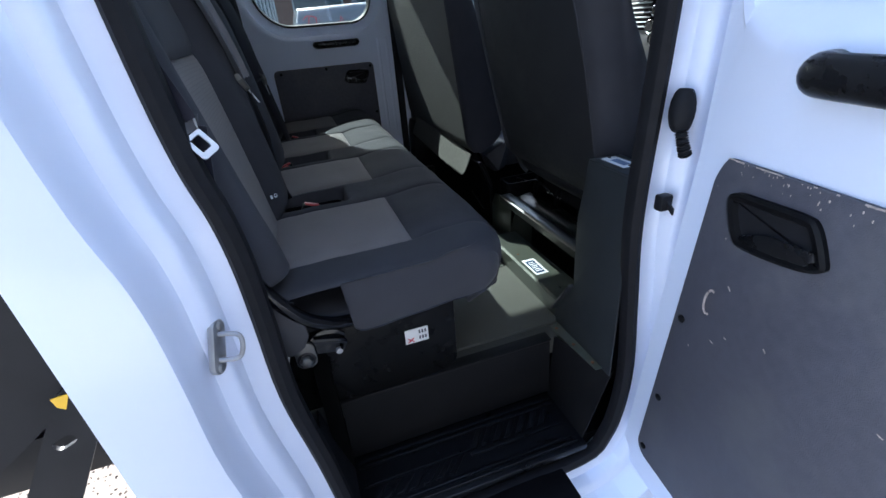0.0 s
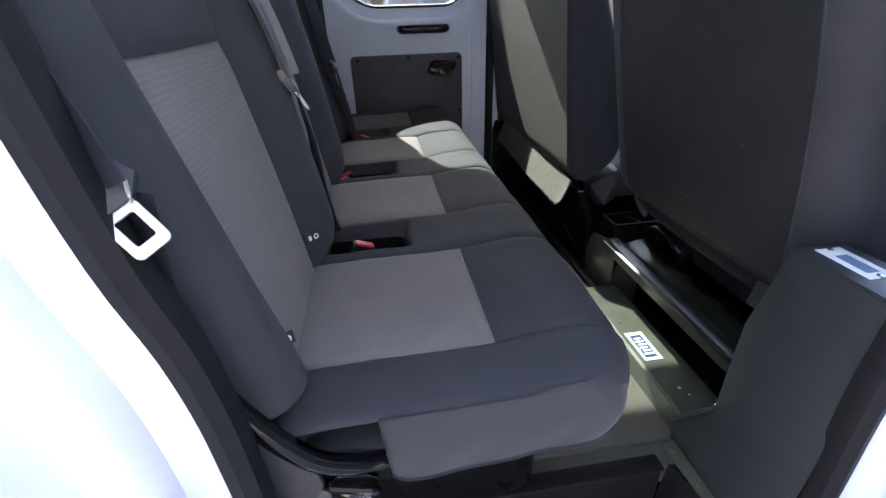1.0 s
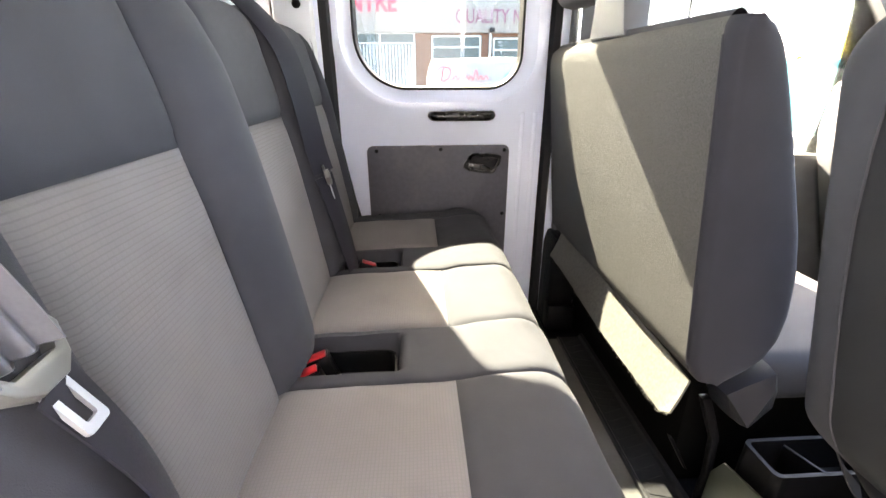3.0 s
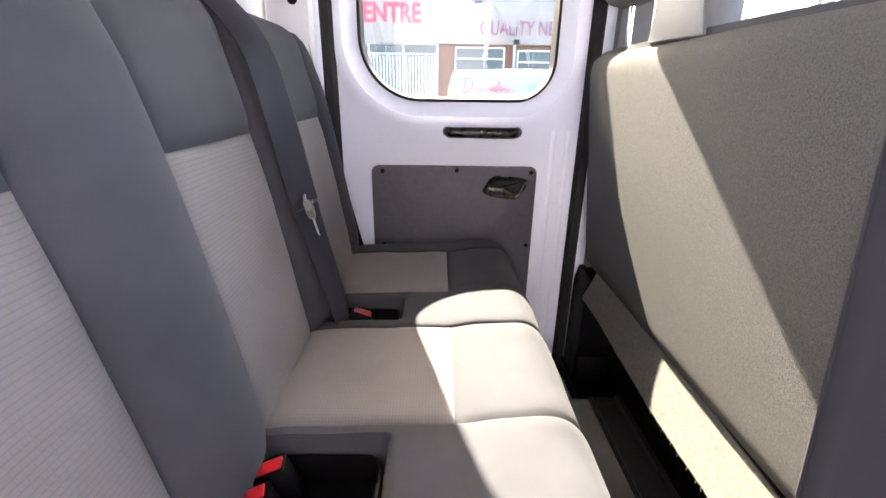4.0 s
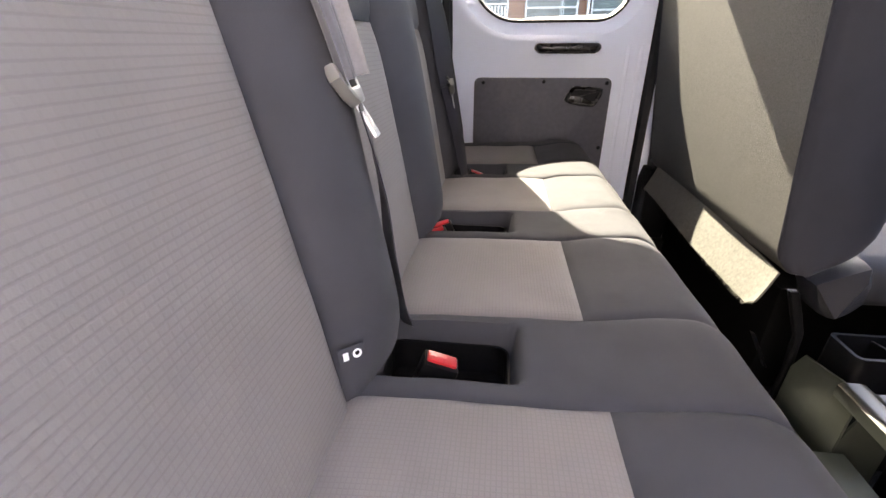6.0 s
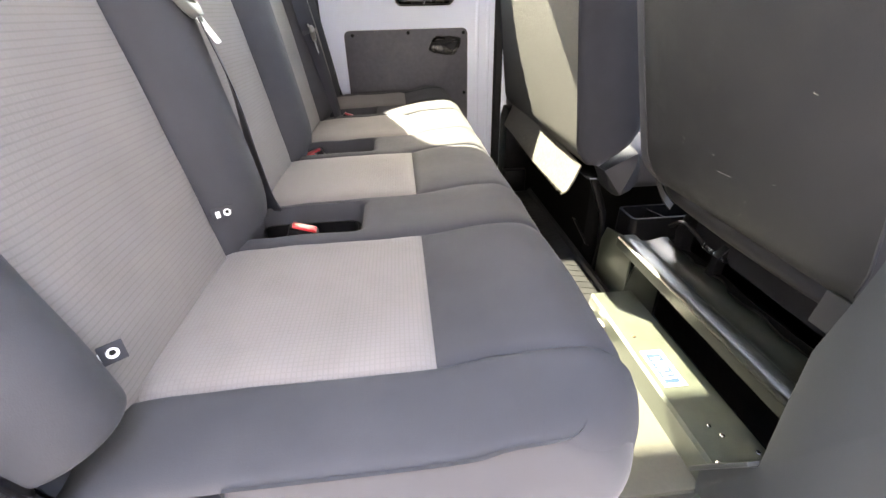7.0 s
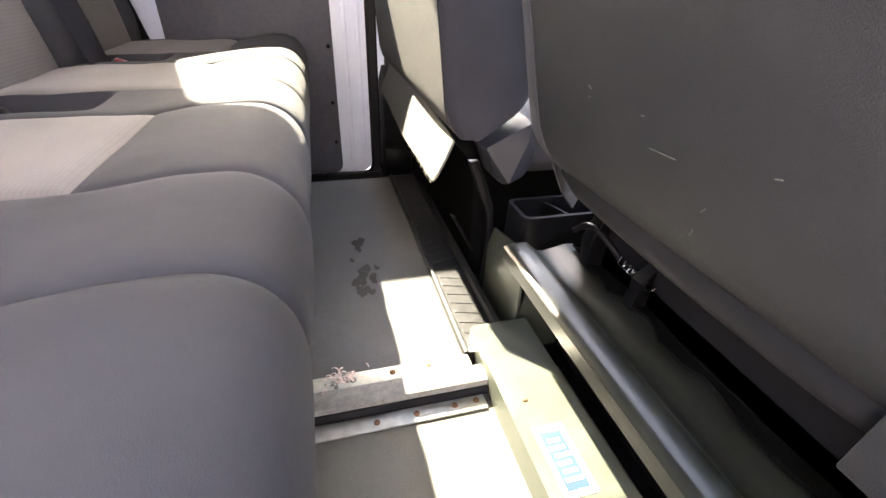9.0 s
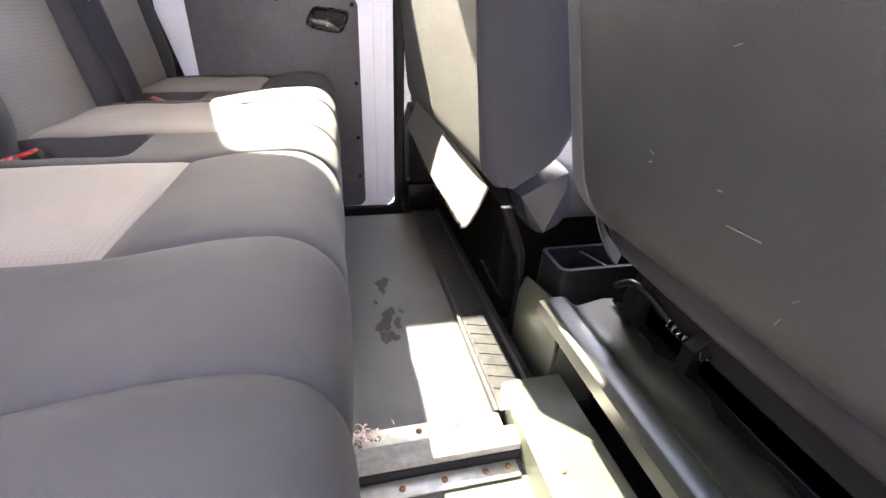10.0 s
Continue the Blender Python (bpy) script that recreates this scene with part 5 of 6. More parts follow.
# ---- doors ----
def van_door(name, label, to, chips, grip=0.0145, slide=0.0, square=False, foot=-0.015):
    """A hinged side door in its own measures: h from the hinge edge, d outwards from the inner skin, z up; to() lays it into the van."""
    d = thing(name, label, "door", to(0.35, 0.04, 0.0), kind="structure")

    def lay(bm):
        for v in bm.verts:
            v.co = Vector(to(*v.co))
        return bm

    def hz(p, w):
        return (p[0], w, p[1])
    outer = rounded(0.003, 0.695, foot, 1.617, (0.05, 0.05, 0.12, 0.12))
    win = rounded(0.090, 0.624, 0.828, 1.378, (0.105, 0.16, 0.09, 0.11), 12)
    c = (0.35, 1.05)
    body = part("skin", lay(ring_loft([(grow(outer, -0.004), 0.0), (grow(win, 0.085), 0.0), (grow(win, 0.068), -0.008), (grow(win, 0.045), -0.006), (grow(win, 0.030), 0.012), (grow(win, 0.006), 0.020), (win, 0.050), (grow(win, -0.004), 0.060), (grow(win, 0.02), 0.075), (outer, 0.075), (outer, 0.006)], c, hz)), M_WHITE, d, "white painted pressed steel door skin", 40)
    part("window_seal", lay(ring_loft([(grow(win, 0.006), 0.016), (grow(win, 0.003), 0.011), (grow(win, -0.002), 0.014), (grow(win, -0.007), 0.050), (grow(win, 0.003), 0.050)], c, hz)), M_RUBBER, d, "black rubber window seal")
    part("pane", lay(prism(grow(win, -0.003), "y", 0.046, 0.049)), M_TINT, d, "clear window pane")
    pan = rounded(0.118, 0.590 if square else 0.606, 0.055 if square else foot + 0.008, 0.645, (0.03, 0.03, 0.022, 0.022), 6)
    board = part("lower_panel", lay(prism(pan, "y", -0.007, 0.0, 0.002)), M_BOARD, d, "dark grey hardboard door panel")
    for h, z in ((0.135, 0.628), (0.355, 0.632), (0.573, 0.628), (0.133, 0.40), (0.575, 0.40), (0.135, 0.22), (0.573, 0.22), (0.135, 0.08), (0.573, 0.08), (0.355, 0.08))[int(square):]:
        part("screw", lay(disc((h, -0.007, z), (0, -1, 0), 0.0065, 0.003, dome=0.001)), M_PLASTIC, board)
    # pressed ribs on the hinge strip
    for h in (0.035, 0.078) if chips < 3 else ():
        part("rib", lay(box(h - 0.007, h + 0.007, -0.0025, 0.002, 0.0, 0.75, 0.002)), M_WHITE, d)
    # latch: bezel, cup and lever
    bez = [(.150, .607), (.160, .622), (.200, .626), (.243, .6277), (.258, .622), (.276, .594), (.279, .579), (.254, .567), (.192, .558), (.170, .566)]
    paddle = [(.181, .574), (.190, .567), (.2265, .5705), (.262, .577), (.271, .587), (.266, .596), (.215, .591)]
    if not square:
        bez, paddle = [(a - 0.004, b - 0.010) for a, b in bez], [(a - 0.004, b - 0.010) for a, b in paddle]
    bz = [(p.x, p.y) for p in curve_pts([(a, b, 0) for a, b in bez], 4, True)]
    bz = bz if sum(a[0] * b[1] - a[1] * b[0] for a, b in zip(bz, bz[1:] + bz[:1])) > 0 else list(reversed(bz))
    lt = part("latch", lay(ring_loft([(bz, -0.006), (bz, -0.014), (grow(bz, -0.004), -0.017), (grow(bz, -0.010), -0.015), (grow(bz, -0.013), -0.0075)], (0.215, 0.593), hz)), M_PLASTIC if square else M_GRIP, board, "black plastic door latch")
    part("cup", lay(prism(grow(bz, -0.012), "y", -0.0085, -0.0076)), M_RUBBER, lt)
    part("lever", lay(prism(paddle, "y", -0.0185, -0.012, 0.0025)), M_GRIP, lt)
    # pull handle
    hd = part("pull_handle", lay(tube([(h + slide, w, 0.743 + slide * 0.25) for h, w in ((0.186, -0.004), (0.190, -0.026), (0.206, -0.034), (0.285, -0.036), (0.362, -0.034), (0.380, -0.026), (0.384, -0.004))], grip, seg=20, n=12)), M_GRIP, d, "glossy black plastic pull handle")
    part("backing", lay(prism(rounded(0.176 + slide, 0.394 + slide, 0.724 + slide * 0.25, 0.762 + slide * 0.25, 0.018, 5), "y", -0.005, 0.0, 0.002)), M_PLASTIC, hd)
    # scrapes and chipped edges
    rnd = random.Random(chips)
    bm = bmesh.new()
    for k in range(chips * 16):
        h = 0.125 + rnd.random() ** 0.8 * 0.45
        z = 0.643 - abs(rnd.gauss(0, 0.004 + 0.006 * (k % 5 == 0))) - (0.02 * (h < 0.14))
        s = rnd.uniform(0.0003, 0.0010)
        disc((h, -0.0068, z), (0, -1, 0), s, 0.0004, bm, 6)
    for k in range(chips * 5):
        h, ln = 0.13 + rnd.random() * 0.42, rnd.uniform(0.002, 0.012)
        box(h, h + ln, -0.0074, -0.0066, 0.6438 - rnd.uniform(0.0002, 0.0012), 0.6446, 0, bm)
    for k in range(chips * 2):
        h, z, a = rnd.uniform(0.15, 0.55), rnd.uniform(0.15, 0.56), rnd.uniform(0, 6.28)
        ln = rnd.uniform(0.002, 0.008)
        ribbon([(h, -0.0073, z), (h + ln * math.cos(a) * 0.5, -0.0073, z + ln * math.sin(a) * 0.6), (h + ln * math.cos(a), -0.0073, z + ln * math.sin(a))], 0.0016, 0.0004, (math.sin(a), 0, -math.cos(a)), bm, 2)
    part("scrape", lay(bm), M_CHIP, board, "pale chipped edge and scrapes")
    return d


M_CHIP = mat("chipped_board_edge", (0.437, 0.3565, 0.3105), 0.9, noise_scale=200, vary=0.4)
van_door("door_1", "closed white van door with a dark lower panel and window", lambda h, d, z: (0.385 - h, 2.172 + d, z), 1, foot=-0.045)
HX, HY, HA = 0.456, 0.275, radians(83)
HDIR, HOUT = (-math.cos(HA), -math.sin(HA)), (math.sin(HA), -math.cos(HA))


def open_door(h, d, z):
    q = (h - 0.118) * (1.30 if h > 0.118 else 0.45)
    zw = 0.6 + (z - 0.6) * 1.25 - 0.078 + 0.016 * min(1, max(0, (z - 0.63) / 0.012))
    q -= 0.07 * max(0, 0.58 - zw)
    return (HX + HDIR[0] * q + HOUT[0] * d, HY + HDIR[1] * q + HOUT[1] * d, zw)


near_door = van_door("door_2", "open white van door with a chipped dark lower panel", open_door, 6, 0.020, 0.031, True)
bm = bmesh.new()
arc = [(0.168 + 0.008 * math.cos(a), -0.0075, 0.458 + 0.020 * math.sin(a)) for a in [radians(q) for q in (70, 110, 150, 190, 230, 270, 300)]]
ribbon(arc, 0.0035, 0.0005, ((0, 0, 1), (1, 0, 0)), bm, 4)
for v in bm.verts:
    v.co = open_door(*v.co)
part("scrape", bm, M_CHIP, near_door)

# cable conduit and check strap between pillar and open door
con = thing("cable_conduit", "black rubber cable conduit at the door hinge", "conduit", (0.43, 0.35, 0.62))
cp = [Vector((0.436, 0.350, 0.628)), Vector((0.434, 0.343, 0.612)), Vector((0.436, 0.338, 0.596)), Vector((0.442, 0.335, 0.578))]
part("grommet", tube([(0.446, 0.362, 0.684), (0.443, 0.360, 0.670), (0.440, 0.357, 0.650), (0.438, 0.354, 0.632), (0.437, 0.350, 0.618)], lambda t: 0.004 + 0.0165 * max(0.0, math.sin(math.pi * (0.06 + 0.86 * t))) ** 0.6, seg=16), M_RUBBER, con)
part("bellows", tube(cp, lambda t: 0.0095 + 0.0022 * math.sin(t * 75), seg=12, n=10), M_RUBBER, con)
chk = thing("check_strap", "black steel door check strap bracket", "check strap", (0.434, 0.355, 0.49))
part("bracket", box(0.420, 0.446, 0.345, 0.365, 0.474, 0.504, 0.004), M_BLACKST, chk)
part("arm", prism([(0.345, 0.482), (0.345, 0.494), (0.330, 0.484), (0.330, 0.472)], "x", 0.431, 0.436, 0.001), M_BLACKST, chk)

# ---- seat belts ----
M_ZINC = mat("bright_zinc", (0.52, 0.53, 0.55), 0.4, metal=0.7, noise_scale=50, vary=0.06)
YOKE = [(-0.034, 0.026), (-0.039, 0.010), (-0.027, -0.012), (-0.013, -0.022), (0.013, -0.022), (0.027, -0.012), (0.039, 0.010), (0.034, 0.026),
        (0.027, 0.024), (0.028, 0.010), (0.019, -0.003), (-0.019, -0.003), (-0.028, 0.010), (-0.027, 0.024)]


def tongue(parent, m, size=1.0):
    """A belt tongue: plastic yoke with a slotted metal blade; local z runs down the belt, x off the seat, y across."""
    m = m @ Matrix.Diagonal((1, size, size, 1))

    def tr(bm):
        bmesh.ops.transform(bm, matrix=m, verts=bm.verts)
        return bm
    h = part("tongue", tr(prism(YOKE, "x", -0.006, 0.006, 0.003)), M_TONGUE, parent, "grey plastic belt tongue")
    part("crossbar", tr(tube([(-0.003, -0.03, 0.018), (-0.003, 0.03, 0.018)], 0.003, seg=6, n=2)), M_TONGUE, h)
    o, i = rounded(-0.0125, 0.0125, -0.062, -0.018, 0.004, 4), rounded(-0.0065, 0.0065, -0.054, -0.026, 0.002, 4)
    part("blade", tr(ring_loft([(o, 0.0015), (i, 0.0015), (i, -0.0015), (o, -0.0015)], (0, -0.043), yz)), M_ZINC, h, "slotted steel blade")


def folded(pts, w0, w1, side, amp=0.0035, folds=3):
    """Webbing gathered into lengthwise folds."""
    line = curve_pts(pts, 8)
    m = len(line) - 1

    def fn(u, v):
        i = min(m, int(round(v * m)))
        p = line[i]
        d = (line[min(i + 1, m)] - line[max(i - 1, 0)]).normalized()
        sd = Vector(side)
        sd = (sd - d * sd.dot(d)).normalized()
        nn = sd.cross(d)
        w = w0 + (w1 - w0) * v
        return p + sd * ((u - 0.5) * w) + nn * (amp * (0.35 + 0.65 * v) * math.cos(2 * math.pi * folds * (u - 0.5)) - 0.010 * (2 * u - 1) ** 2)
    return sheet(fn, 30, m, 0.0013)


def back_x(y, z, off=0.004):
    """The front of the backrest at (y, z)."""
    x = min(B_PROF[:72], key=lambda p: abs(p.y - z)).x
    for y0, y1, kind in SEG_B:
        if y0 <= y <= y1 and kind != "seat":
            x += 0.049 * puff((y - y0) / (y1 - y0), 2.1) ** 0.75
    return x + off


def frame_of(at, normal, down):
    """A pose whose x is the normal and whose -z points down the belt."""
    n = Vector(normal).normalized()
    d = Vector(down)
    d = (d - n * d.dot(n)).normalized()
    y = (-d).cross(n)
    return Matrix.Translation(at) @ Matrix((n, y, -d)).transposed().to_4x4()


M_BOOT = mat("belt_boot_plastic", (0.030, 0.030, 0.034), 0.6, noise_scale=30, vary=0.12, bump=0.2, bump_scale=600)
M_ANCHOR = mat("dull_anchor_steel", (0.096, 0.096, 0.096), 0.4, metal=0.8, noise_scale=50, vary=0.15)
# near the doorway
b1 = thing("seat_belt", "charcoal seat belt with a bright tongue at the doorway pillar", "seat belt", (-0.25, 0.44, 0.28), group="rear seat belts")
part("webbing", ribbon([(-0.43, 0.462, 1.25), (-0.385, 0.450, 1.0), (-0.342, 0.424, 0.835), (-0.314, 0.408, 0.754), (-0.303, 0.4015, 0.722)], 0.048, 0.0015, (0.92, -0.35, 0.25)), M_BELT, b1)
part("lower_webbing", ribbon([(-0.298, 0.410, 0.721), (-0.320, 0.428, 0.60), (-0.330, 0.437, 0.52), (-0.312, 0.439, 0.44)], 0.046, 0.0018, ((0.95, -0.25, 0.2), (0.8, -0.15, 0.55))), M_BELT, b1)


def big_tongue():
    m = frame_of((-0.298, 0.398, 0.713), (0.25, -0.80, 0.45), (0.42, 0.1, -0.85)) @ Matrix.Diagonal((1, 0.64, 0.66, 1))

    def tr(bm):
        bmesh.ops.transform(bm, matrix=m, verts=bm.verts)
        return bm
    h = part("tongue", tr(prism([(-0.034, 0.030), (-0.040, 0.012), (-0.020, -0.006), (0.020, -0.006), (0.040, 0.012), (0.034, 0.030)], "x", -0.006, 0.006, 0.002)), M_BOOT, b1, "dark grey plastic tongue head")
    o, i = rounded(-0.020, 0.020, -0.056, -0.004, 0.007, 5), rounded(-0.011, 0.011, -0.044, -0.014, 0.003, 4)
    part("blade", tr(ring_loft([(o, 0.0025), (i, 0.0025), (i, -0.0015), (o, -0.0015)], (0, -0.030), yz)), M_ZINC, h, "bright slotted steel blade")
    for sg in (-1, 1):
        part("ear", tr(tube([(0.001, 0.016 * sg, -0.008), (0.005, 0.020 * sg, -0.002), (0.006, 0.027 * sg, 0.010)], 0.0022, seg=6)), M_ZINC, h)


big_tongue()
part("belt_boot", prism([(-0.352, 0.47), (-0.318, 0.50), (-0.285, 0.455), (-0.252, 0.405), (-0.230, 0.362), (-0.228, 0.340), (-0.240, 0.318), (-0.262, 0.306), (-0.305, 0.310), (-0.332, 0.37)], "y", 0.434, 0.444, 0.003), M_BOOT, b1, "dark grey boot over the belt end")
anc = part("anchor", prism(rounded(-0.262, -0.226, 0.262, 0.318, 0.014), "y", 0.446, 0.451, 0.001), M_ANCHOR, b1, "steel belt anchor plate")
part("bolt", disc((-0.244, 0.446, 0.282), (0, -1, 0), 0.013, 0.010, dome=0.002, seg=6), M_ANCHOR, anc)
part("bolt_washer", disc((-0.244, 0.449, 0.282), (0, -1, 0), 0.018, 0.004, seg=16), M_BLACKST, anc)

# between the first and second places
def on_back(pts, lift=0.005):
    return [(back_x(y, z, lift), y, z) for y, z in pts]


b2 = thing("seat_belt", "grey seat belt across the bolster with its tongue half way", "seat belt", (-0.2, 0.86, 0.43), group="rear seat belts")
# upper run takes the lit webbing colour, lower run the dark one
part("webbing", folded([(-0.40, 0.812, 1.00), (-0.352, 0.818, 0.988)] + on_back([(0.826, 0.91), (0.845, 0.83), (0.860, 0.772), (0.869, 0.728)], 0.006), 0.046, 0.036, (0.25, 0.93, 0.2)), M_BELT_LIT, b2, "", 60)
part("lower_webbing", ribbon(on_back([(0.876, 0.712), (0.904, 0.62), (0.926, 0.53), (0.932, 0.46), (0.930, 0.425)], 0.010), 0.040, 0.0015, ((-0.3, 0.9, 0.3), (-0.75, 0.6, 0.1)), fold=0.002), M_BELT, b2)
tongue(b2, frame_of((back_x(0.873, 0.723, 0.005), 0.873, 0.723), (0.86, 0.12, 0.48), (0.42, 0.04, -0.85)), 0.82)

# between the third and fourth places
b3 = thing("seat_belt", "charcoal seat belt hanging in front of the bolster", "seat belt", (-0.2, 1.66, 0.43), group="rear seat belts")
part("webbing", ribbon([(-0.41, 1.628, 1.02), (-0.366, 1.628, 0.99)] + on_back([(1.632, 0.92), (1.634, 0.82), (1.634, 0.72), (1.634, 0.668)], 0.012), 0.056, 0.0015, ((0.45, 0.88, 0.1), (0.6, 0.78, 0)), fold=0.002), M_BELT, b3)
part("lower_webbing", ribbon(on_back([(1.634, 0.66), (1.640, 0.59), (1.646, 0.50), (1.65, 0.44), (1.65, 0.42)], 0.012), 0.052, 0.0015, ((0.55, 0.8, 0), (0.2, 0.95, 0)), fold=0.003), M_BELT, b3)
tongue(b3, frame_of((back_x(1.640, 0.664, 0.014), 1.636, 0.664), (0.93, 0.25, 0.2), (0.15, 0.3, -0.95)))

# at the far pillar
b4 = thing("seat_belt", "charcoal seat belt running down from the far pillar", "seat belt", (-0.3, 2.12, 0.43), group="rear seat belts")
part("webbing", ribbon([(-0.386, 2.115, 1.04), (-0.372, 2.118, 0.95), (-0.350, 2.124, 0.80), (-0.305, 2.138, 0.58), (-0.266, 2.145, 0.40)], 0.045, 0.0015, (0.8, -0.6, 0)), M_BELT, b4)
gd = part("guide", prism([(-0.416, 1.015), (-0.356, 1.015), (-0.361, 1.04), (-0.376, 1.075), (-0.396, 1.075), (-0.411, 1.04)], "y", 2.105, 2.122, 0.004), M_PLASTIC, b4, "black plastic belt guide")
part("bolt", disc((-0.386, 2.105, 1.058), (0, -1, 0), 0.013, 0.01, dome=0.003), M_PLASTIC, gd)

# ---- outside ----
Z_G = -0.75
bm = bmesh.new()
vs = [bm.verts.new(p) for p in ((-400, -400, Z_G), (400, -400, Z_G), (400, 400, Z_G), (-400, 400, Z_G))]
bm.faces.new(vs)
solid("ground", bm, M_ASPHALT, "sunlit grey tarmac yard", "ground", kind="structure")

# never in view: added to cut the low sky light entering the open doorway
solid("yard_wall", box(-14, 14, -4.4, -4.2, Z_G - 0.1, 6.6, 0), M_SKYBLOCK, "unseen dark wall added to block low sky light from the doorway", "wall", kind="structure")

# chassis parts behind the cab
fr = thing("chassis_frame", "black steel chassis frame behind the cab", "chassis frame", (-0.9, 1.0, -0.75))
part("rail", box(-3.6, -0.56, 0.62, 0.70, 0.0, 0.20, 0.01), M_BLACKST, fr)
part("rail", box(-3.6, -0.56, 1.85, 1.93, 0.0, 0.20, 0.01), M_BLACKST, fr)
bm = bmesh.new()
hole = [(x * 0.9 - z * 0.4, x * 0.4 + z * 0.9) for x, z in rounded(-0.019, 0.019, -0.010, 0.010, 0.0098, 6)]
pl = [(0.048, 0.105), (0.040, -0.014), (-0.027, -0.131), (-0.107, -0.235), (-0.167, -0.235), (-0.087, -0.085), (0.023, 0.09)]
pl = list(reversed(pl))
ring_loft([(pl, 0.0), (hole, 0.0), (hole, 0.008), (pl, 0.008)], (0.0, 0.0), xz, bm=bm)
bmesh.ops.transform(bm, matrix=pose(-0.633, 0.44, 0.255, 0, 0, 0), verts=bm.verts)
bk = part("mounting_bracket", bm, M_BLACKST, fr, "black steel bracket with a round hole")
part("guard", prism([(-3.2, 1.1), (-0.515, 1.1), (-0.515, 0.37), (-0.60, 0.322), (-0.718, 0.235), (-1.2, -0.1), (-3.2, -0.1)], "y", 0.452, 0.47), M_BLACKST, fr, "black side panel of the load bed")
part("warning_label", prism([(-0.613, 0.347), (-0.588, 0.349), (-0.602, 0.322), (-0.611, 0.330)], "y", 0.436, 0.4385), M_YELLOW, bk, "yellow warning label")
part("tank", box(-1.3, -0.52, 0.62, 0.95, 0.10, 0.34, 0.03, seg=3), M_WHITE, fr, "white tank behind the cab")
solid("dirt_patch", blot(-1.35, 1.45, 0.9, 12, Z_G + 0.001), M_GRAVEL, "patch of bare brown earth on the yard", "earth", kind="structure")
gb = bmesh.new()
rnd = random.Random(11)
for k in range(4200):
    x, y, a = rnd.uniform(-2.0, -0.6), rnd.uniform(0.8, 2.1), rnd.uniform(0, 1.5)
    s, t, h = rnd.uniform(0.005, 0.015), rnd.uniform(0.004, 0.011), rnd.uniform(0.003, 0.010)
    ca, sa = math.cos(a), math.sin(a)
    low = [gb.verts.new((x + u * ca - v * sa, y + u * sa + v * ca, Z_G - 0.003)) for u, v in ((s, 0), (0, t), (-s, t * 0.3), (-s * 0.3, -t))]
    top = gb.verts.new((x + rnd.uniform(-0.3, 0.3) * s, y + rnd.uniform(-0.3, 0.3) * t, Z_G + h))
    for q in range(4):
        gb.faces.new((low[q], low[(q + 1) % 4], top))
solid("gravel", gb, M_GRAVEL, "loose brown gravel on the ground", "gravel", kind="stuff")

# shop building across the yard
BY = 14.0
shop = thing("shop_building", "brick car showroom with a white sign fascia", "building", (1.0, BY, Z_G))
part("wall", box(-7.5, 9.5, BY + 0.06, BY + 6, Z_G, 2.3, 0), M_MORTAR, shop)
fas = part("fascia", box(-7.6, 9.6, BY - 0.05, BY + 6, 1.98, 3.35, 0.02), M_FASCIA, shop, "white sign fascia")
part("roof", box(-7.7, 9.7, BY - 0.1, BY + 6, 3.35, 3.5, 0.02), M_GREYPL, shop)
part("lettering", text_mesh("QUALITY NEW", 0.50, Matrix.Translation((1.08, BY - 0.055, 2.22)) @ Matrix.Rotation(radians(90), 4, "X") @ Matrix.Diagonal((0.72, 1, 1, 1)), 0.008, 0.004), M_PURPLE, fas, "plum sign lettering")
part("lettering", text_mesh("CENTRE", 0.66, Matrix.Translation((-2.45, BY - 0.055, 2.50)) @ Matrix.Rotation(radians(90), 4, "X") @ Matrix.Diagonal((0.80, 1, 1, 1)), 0.008, 0.014), M_REDINK, fas, "red sign lettering")


def shop_window(x0, x1, z0, z1, cols, rows, blinds=False):
    w = part("window", box(x0, x1, BY + 0.02, BY + 0.05, z0, z1, 0), M_PANE, shop)
    bar = 0.05
    for k in range(cols + 1):
        x = x0 + (x1 - x0) * k / cols
        part("frame", box(x - bar / 2, x + bar / 2, BY - 0.02, BY + 0.04, z0, z1, 0.006), M_PVC, w)
    for z in [z0, z1] + rows:
        part("frame", box(x0, x1, BY - 0.015, BY + 0.035, z - bar / 2, z + bar / 2, 0.006), M_PVC, w)
    if blinds:
        n = int((x1 - x0) / 0.09)
        for k in range(n):
            x = x0 + 0.06 + k * 0.09
            part("blind_slat", box(x, x + 0.055, BY + 0.012, BY + 0.018, z0 + 0.05, rows[0] - 0.05, 0), M_BLIND, w)


shop_window(-2.9, -0.05, 0.3, 1.98, 3, [1.72], True)
shop_window(0.45, 1.80, 0.35, 1.90, 1, [1.62])
shop_window(2.18, 3.9, 0.35, 1.84, 1, [1.55])
shop_window(4.6, 6.4, 0.35, 1.84, 2, [1.55])
shop_window(-6.4, -3.6, 0.3, 1.98, 3, [1.72], True)
part("down_pipe", tube([(2.08, BY - 0.03, -0.7), (2.08, BY - 0.03, 1.98)], 0.04, n=2), M_PVC, shop)
lamp = thing("wall_lamp", "small black floodlight on the sign fascia", "lamp", (2.1, BY - 0.1, 2.05))
part("head", box(2.03, 2.17, BY - 0.2, BY - 0.06, 1.99, 2.10, 0.02), M_BLACKST, lamp)
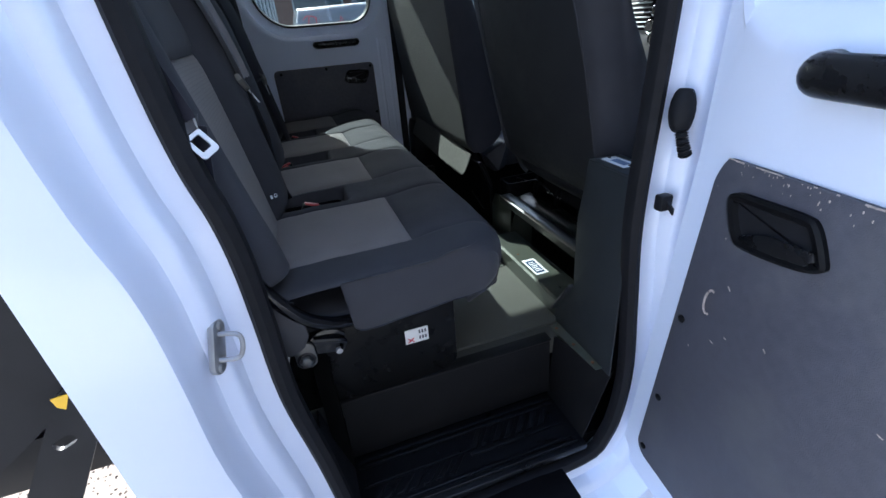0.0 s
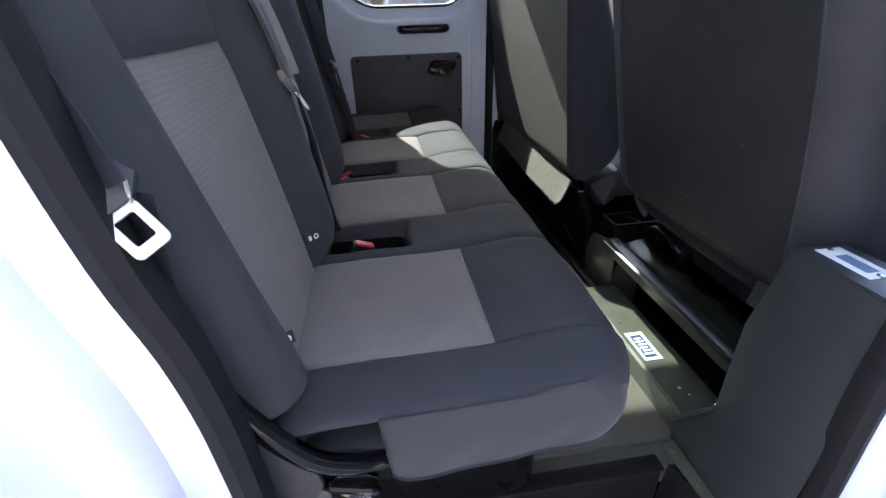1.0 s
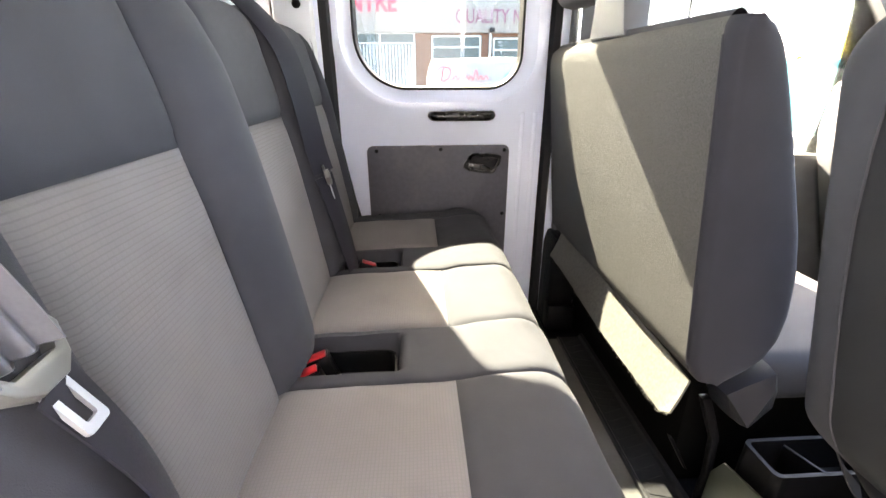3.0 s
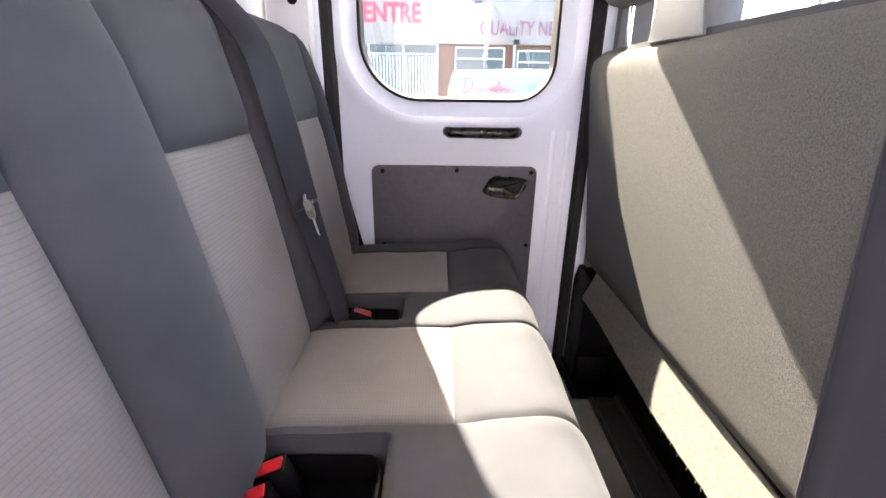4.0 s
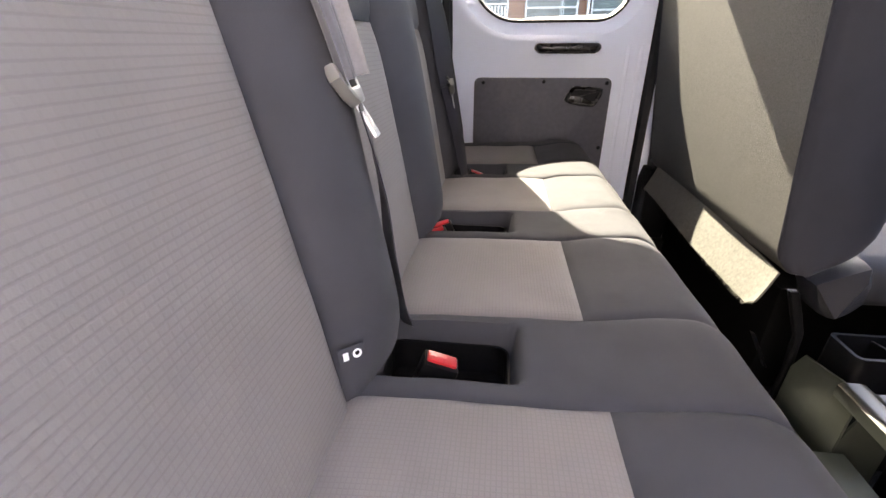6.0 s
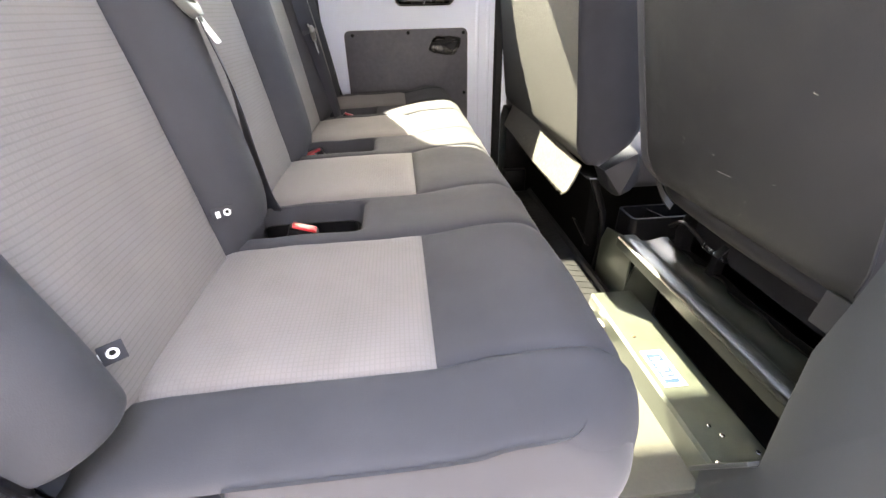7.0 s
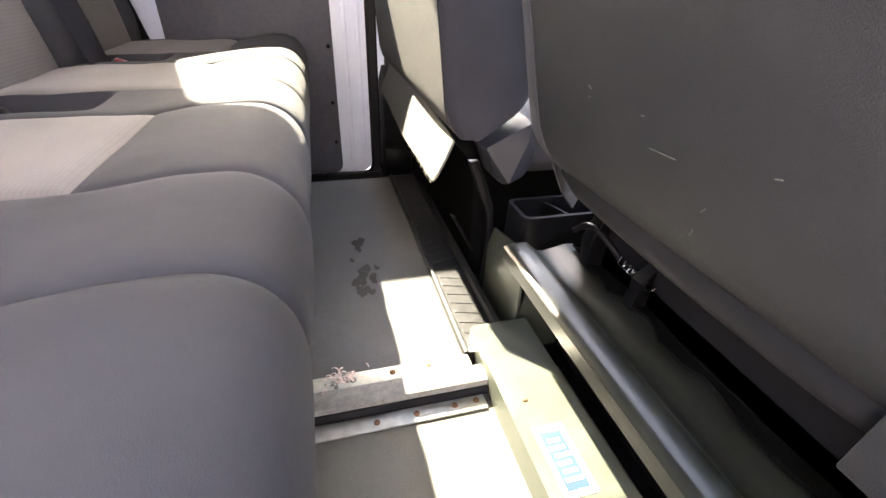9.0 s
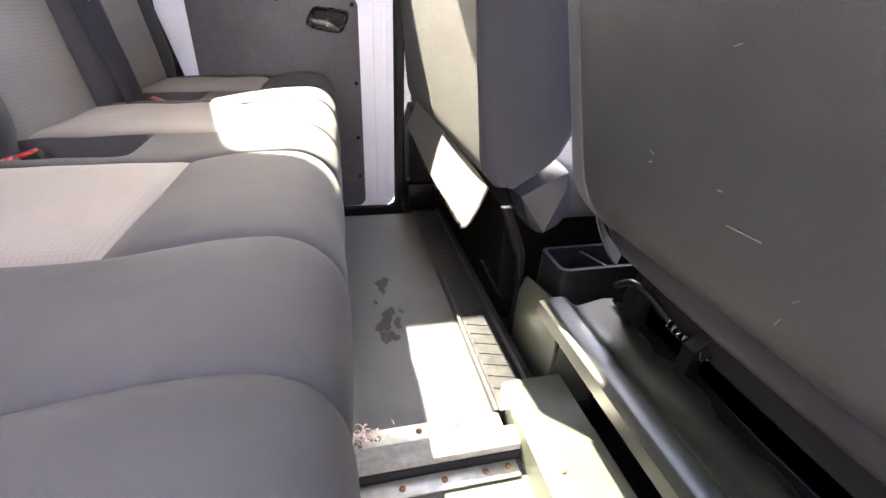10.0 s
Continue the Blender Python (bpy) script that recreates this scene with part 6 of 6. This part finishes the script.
for xx in (1.0, 3.2):
    l2 = thing("sign_lamp", "pale floodlight standing above the sign fascia", "lamp", (xx, BY - 0.2, 3.0))
    part("head", box(xx - 0.12, xx + 0.12, BY - 0.45, BY - 0.25, 2.95, 3.12, 0.03), M_GREYPL, l2)
    part("arm", tube([(xx, BY - 0.3, 3.0), (xx, BY - 0.05, 2.98)], 0.02, n=2), M_GREYPL, l2)


def parked_van(name, label, x0, y0, length, height, paint, marks=None, turn=0):
    v = thing(name, label, "van", (x0 + length / 2, y0 + 0.9, Z_G), group="vans parked in the yard")
    L, H = length, height
    side = [(0.0, 0.35), (L * 0.97, 0.35), (L, 0.75), (L * 0.98, 1.02), (L * 0.80, 1.18), (L * 0.66, H - 0.12), (L * 0.58, H - 0.01), (L * 0.3, H), (0.10, H - 0.03), (0.02, H - 0.30), (0.0, 0.9)]
    bm = bmesh.new()
    rows = []
    for yy, ins in ((0.0, 0.10), (0.05, 0.03), (0.18, 0.0), (1.62, 0.0), (1.75, 0.03), (1.8, 0.10)):
        row = []
        for x, z in side:
            zz = z - ins * (1.2 if z > 1.1 else 0.3)
            xx = L / 2 + (x - L / 2) * (1 - ins * 0.12)
            row.append(bm.verts.new((x0 + xx, y0 + yy + (0.06 * max(0, (z - 1.0)) if yy < 0.9 else -0.06 * max(0, (z - 1.0))), Z_G + zz)))
        rows.append(row)
    n = len(side)
    for ra, rb in zip(rows, rows[1:]):
        for i in range(n):
            bm.faces.new((ra[i], ra[(i + 1) % n], rb[(i + 1) % n], rb[i]))
    bm.faces.new(rows[0])
    bm.faces.new(list(reversed(rows[-1])))
    part("body", bm, paint, v, "", 50)
    part("side_window", prism([(x0 + L * 0.60, Z_G + 1.12), (x0 + L * 0.76, Z_G + 1.12), (x0 + L * 0.66, Z_G + H - 0.22), (x0 + L * 0.58, Z_G + H - 0.20)], "y", y0 + 0.02, y0 + 0.06), M_PANE, v, "dark cab window")
    part("side_window", prism(rounded(x0 + L * 0.31, x0 + L * 0.44, Z_G + 1.15, Z_G + H - 0.24, 0.06), "y", y0 + 0.02, y0 + 0.055), M_SKYPANE, v, "side window with a blue sky reflection painted in")
    for cx in (0.19, 0.82):
        w = part("wheel", disc((x0 + L * cx, y0 + 0.14, Z_G + 0.32), (0, -1, 0), 0.32, 0.14, seg=24), M_RUBBER, v)
        part("rim", disc((x0 + L * cx, y0 + 0.02, Z_G + 0.32), (0, -1, 0), 0.19, 0.02, seg=20), M_TRIM, w)
    return v


# the sky's reflection in the pane is put in as a blue base colour
M_SKYPANE = mat("sky_reflection_pane", (0.1, 0.35, 0.55), 0.08, noise_scale=1, vary=0.1)
van_a = parked_van("parked_van", "small white panel van with a red scrawl on its side", 0.14, 8.0, 4.0, 1.90, M_VAN)
bm = bmesh.new()
scr_pts = [(0.36, 0.79), (0.40, 1.0), (0.37, 0.80), (0.48, 0.84), (0.50, 0.96), (0.38, 1.0), (0.30, 0.95)]
tube([(x, 7.995, z) for x, z in scr_pts], 0.009, bm, seg=6)
wave = [(0.55 + 0.04 * k, 0.815 + (0.05 if k % 2 else 0.0) + (0.09 if k in (9,) else 0)) for k in range(15)]
tube([(x, 7.995, z) for x, z in wave], 0.007, bm, seg=6)
part("scrawl", bm, M_REDINK, van_a, "red handwritten scrawl")
parked_van("parked_van", "white panel van parked beyond the cab", 6.2, 5.2, 4.6, 2.1, M_VAN)
parked_van("parked_van", "teal and white van parked far across the yard", 9.0, 10.5, 4.4, 2.0, M_TEAL)
parked_van("parked_van", "yellow van parked at the end of the yard", 13.0, 14.0, 5.0, 2.9, M_YELLOWV)

pole = thing("lamp_post", "thin grey steel lamp post", "lamp post", (5.2, 7.4, Z_G))
part("shaft", tube([(5.2, 7.4, Z_G), (5.2, 7.4, 5.5)], lambda t: 0.06 - 0.025 * t, n=4, seg=10), M_GREYPL, pole)
part("head", box(4.8, 5.3, 7.32, 7.48, 5.45, 5.55, 0.03), M_GREYPL, pole)

# hedge of small leaves along the end of the yard
hb = bmesh.new()
rnd = random.Random(21)
for k in range(5200):
    t = rnd.random()
    x, y = 12 + 30 * t, 34 - 14 * t
    hmax = 2.6 + 0.9 * math.sin(t * 17) + 0.5 * math.sin(t * 43)
    z = Z_G + hmax * rnd.random() ** 0.7
    q = Vector((x + rnd.gauss(0, 0.6), y + rnd.gauss(0, 0.6), z))
    a, b = Vector((rnd.uniform(-1, 1), rnd.uniform(-1, 1), rnd.uniform(-1, 1))).normalized() * 0.16, Vector((rnd.uniform(-1, 1), rnd.uniform(-1, 1), rnd.uniform(-1, 1))).normalized() * 0.22
    vs = [hb.verts.new(q + w) for w in (a, b, -a, -b)]
    hb.faces.new(vs)
solid("hedge", hb, M_LEAF, "sunlit yellow-green hedge along the yard", "hedge", kind="stuff")
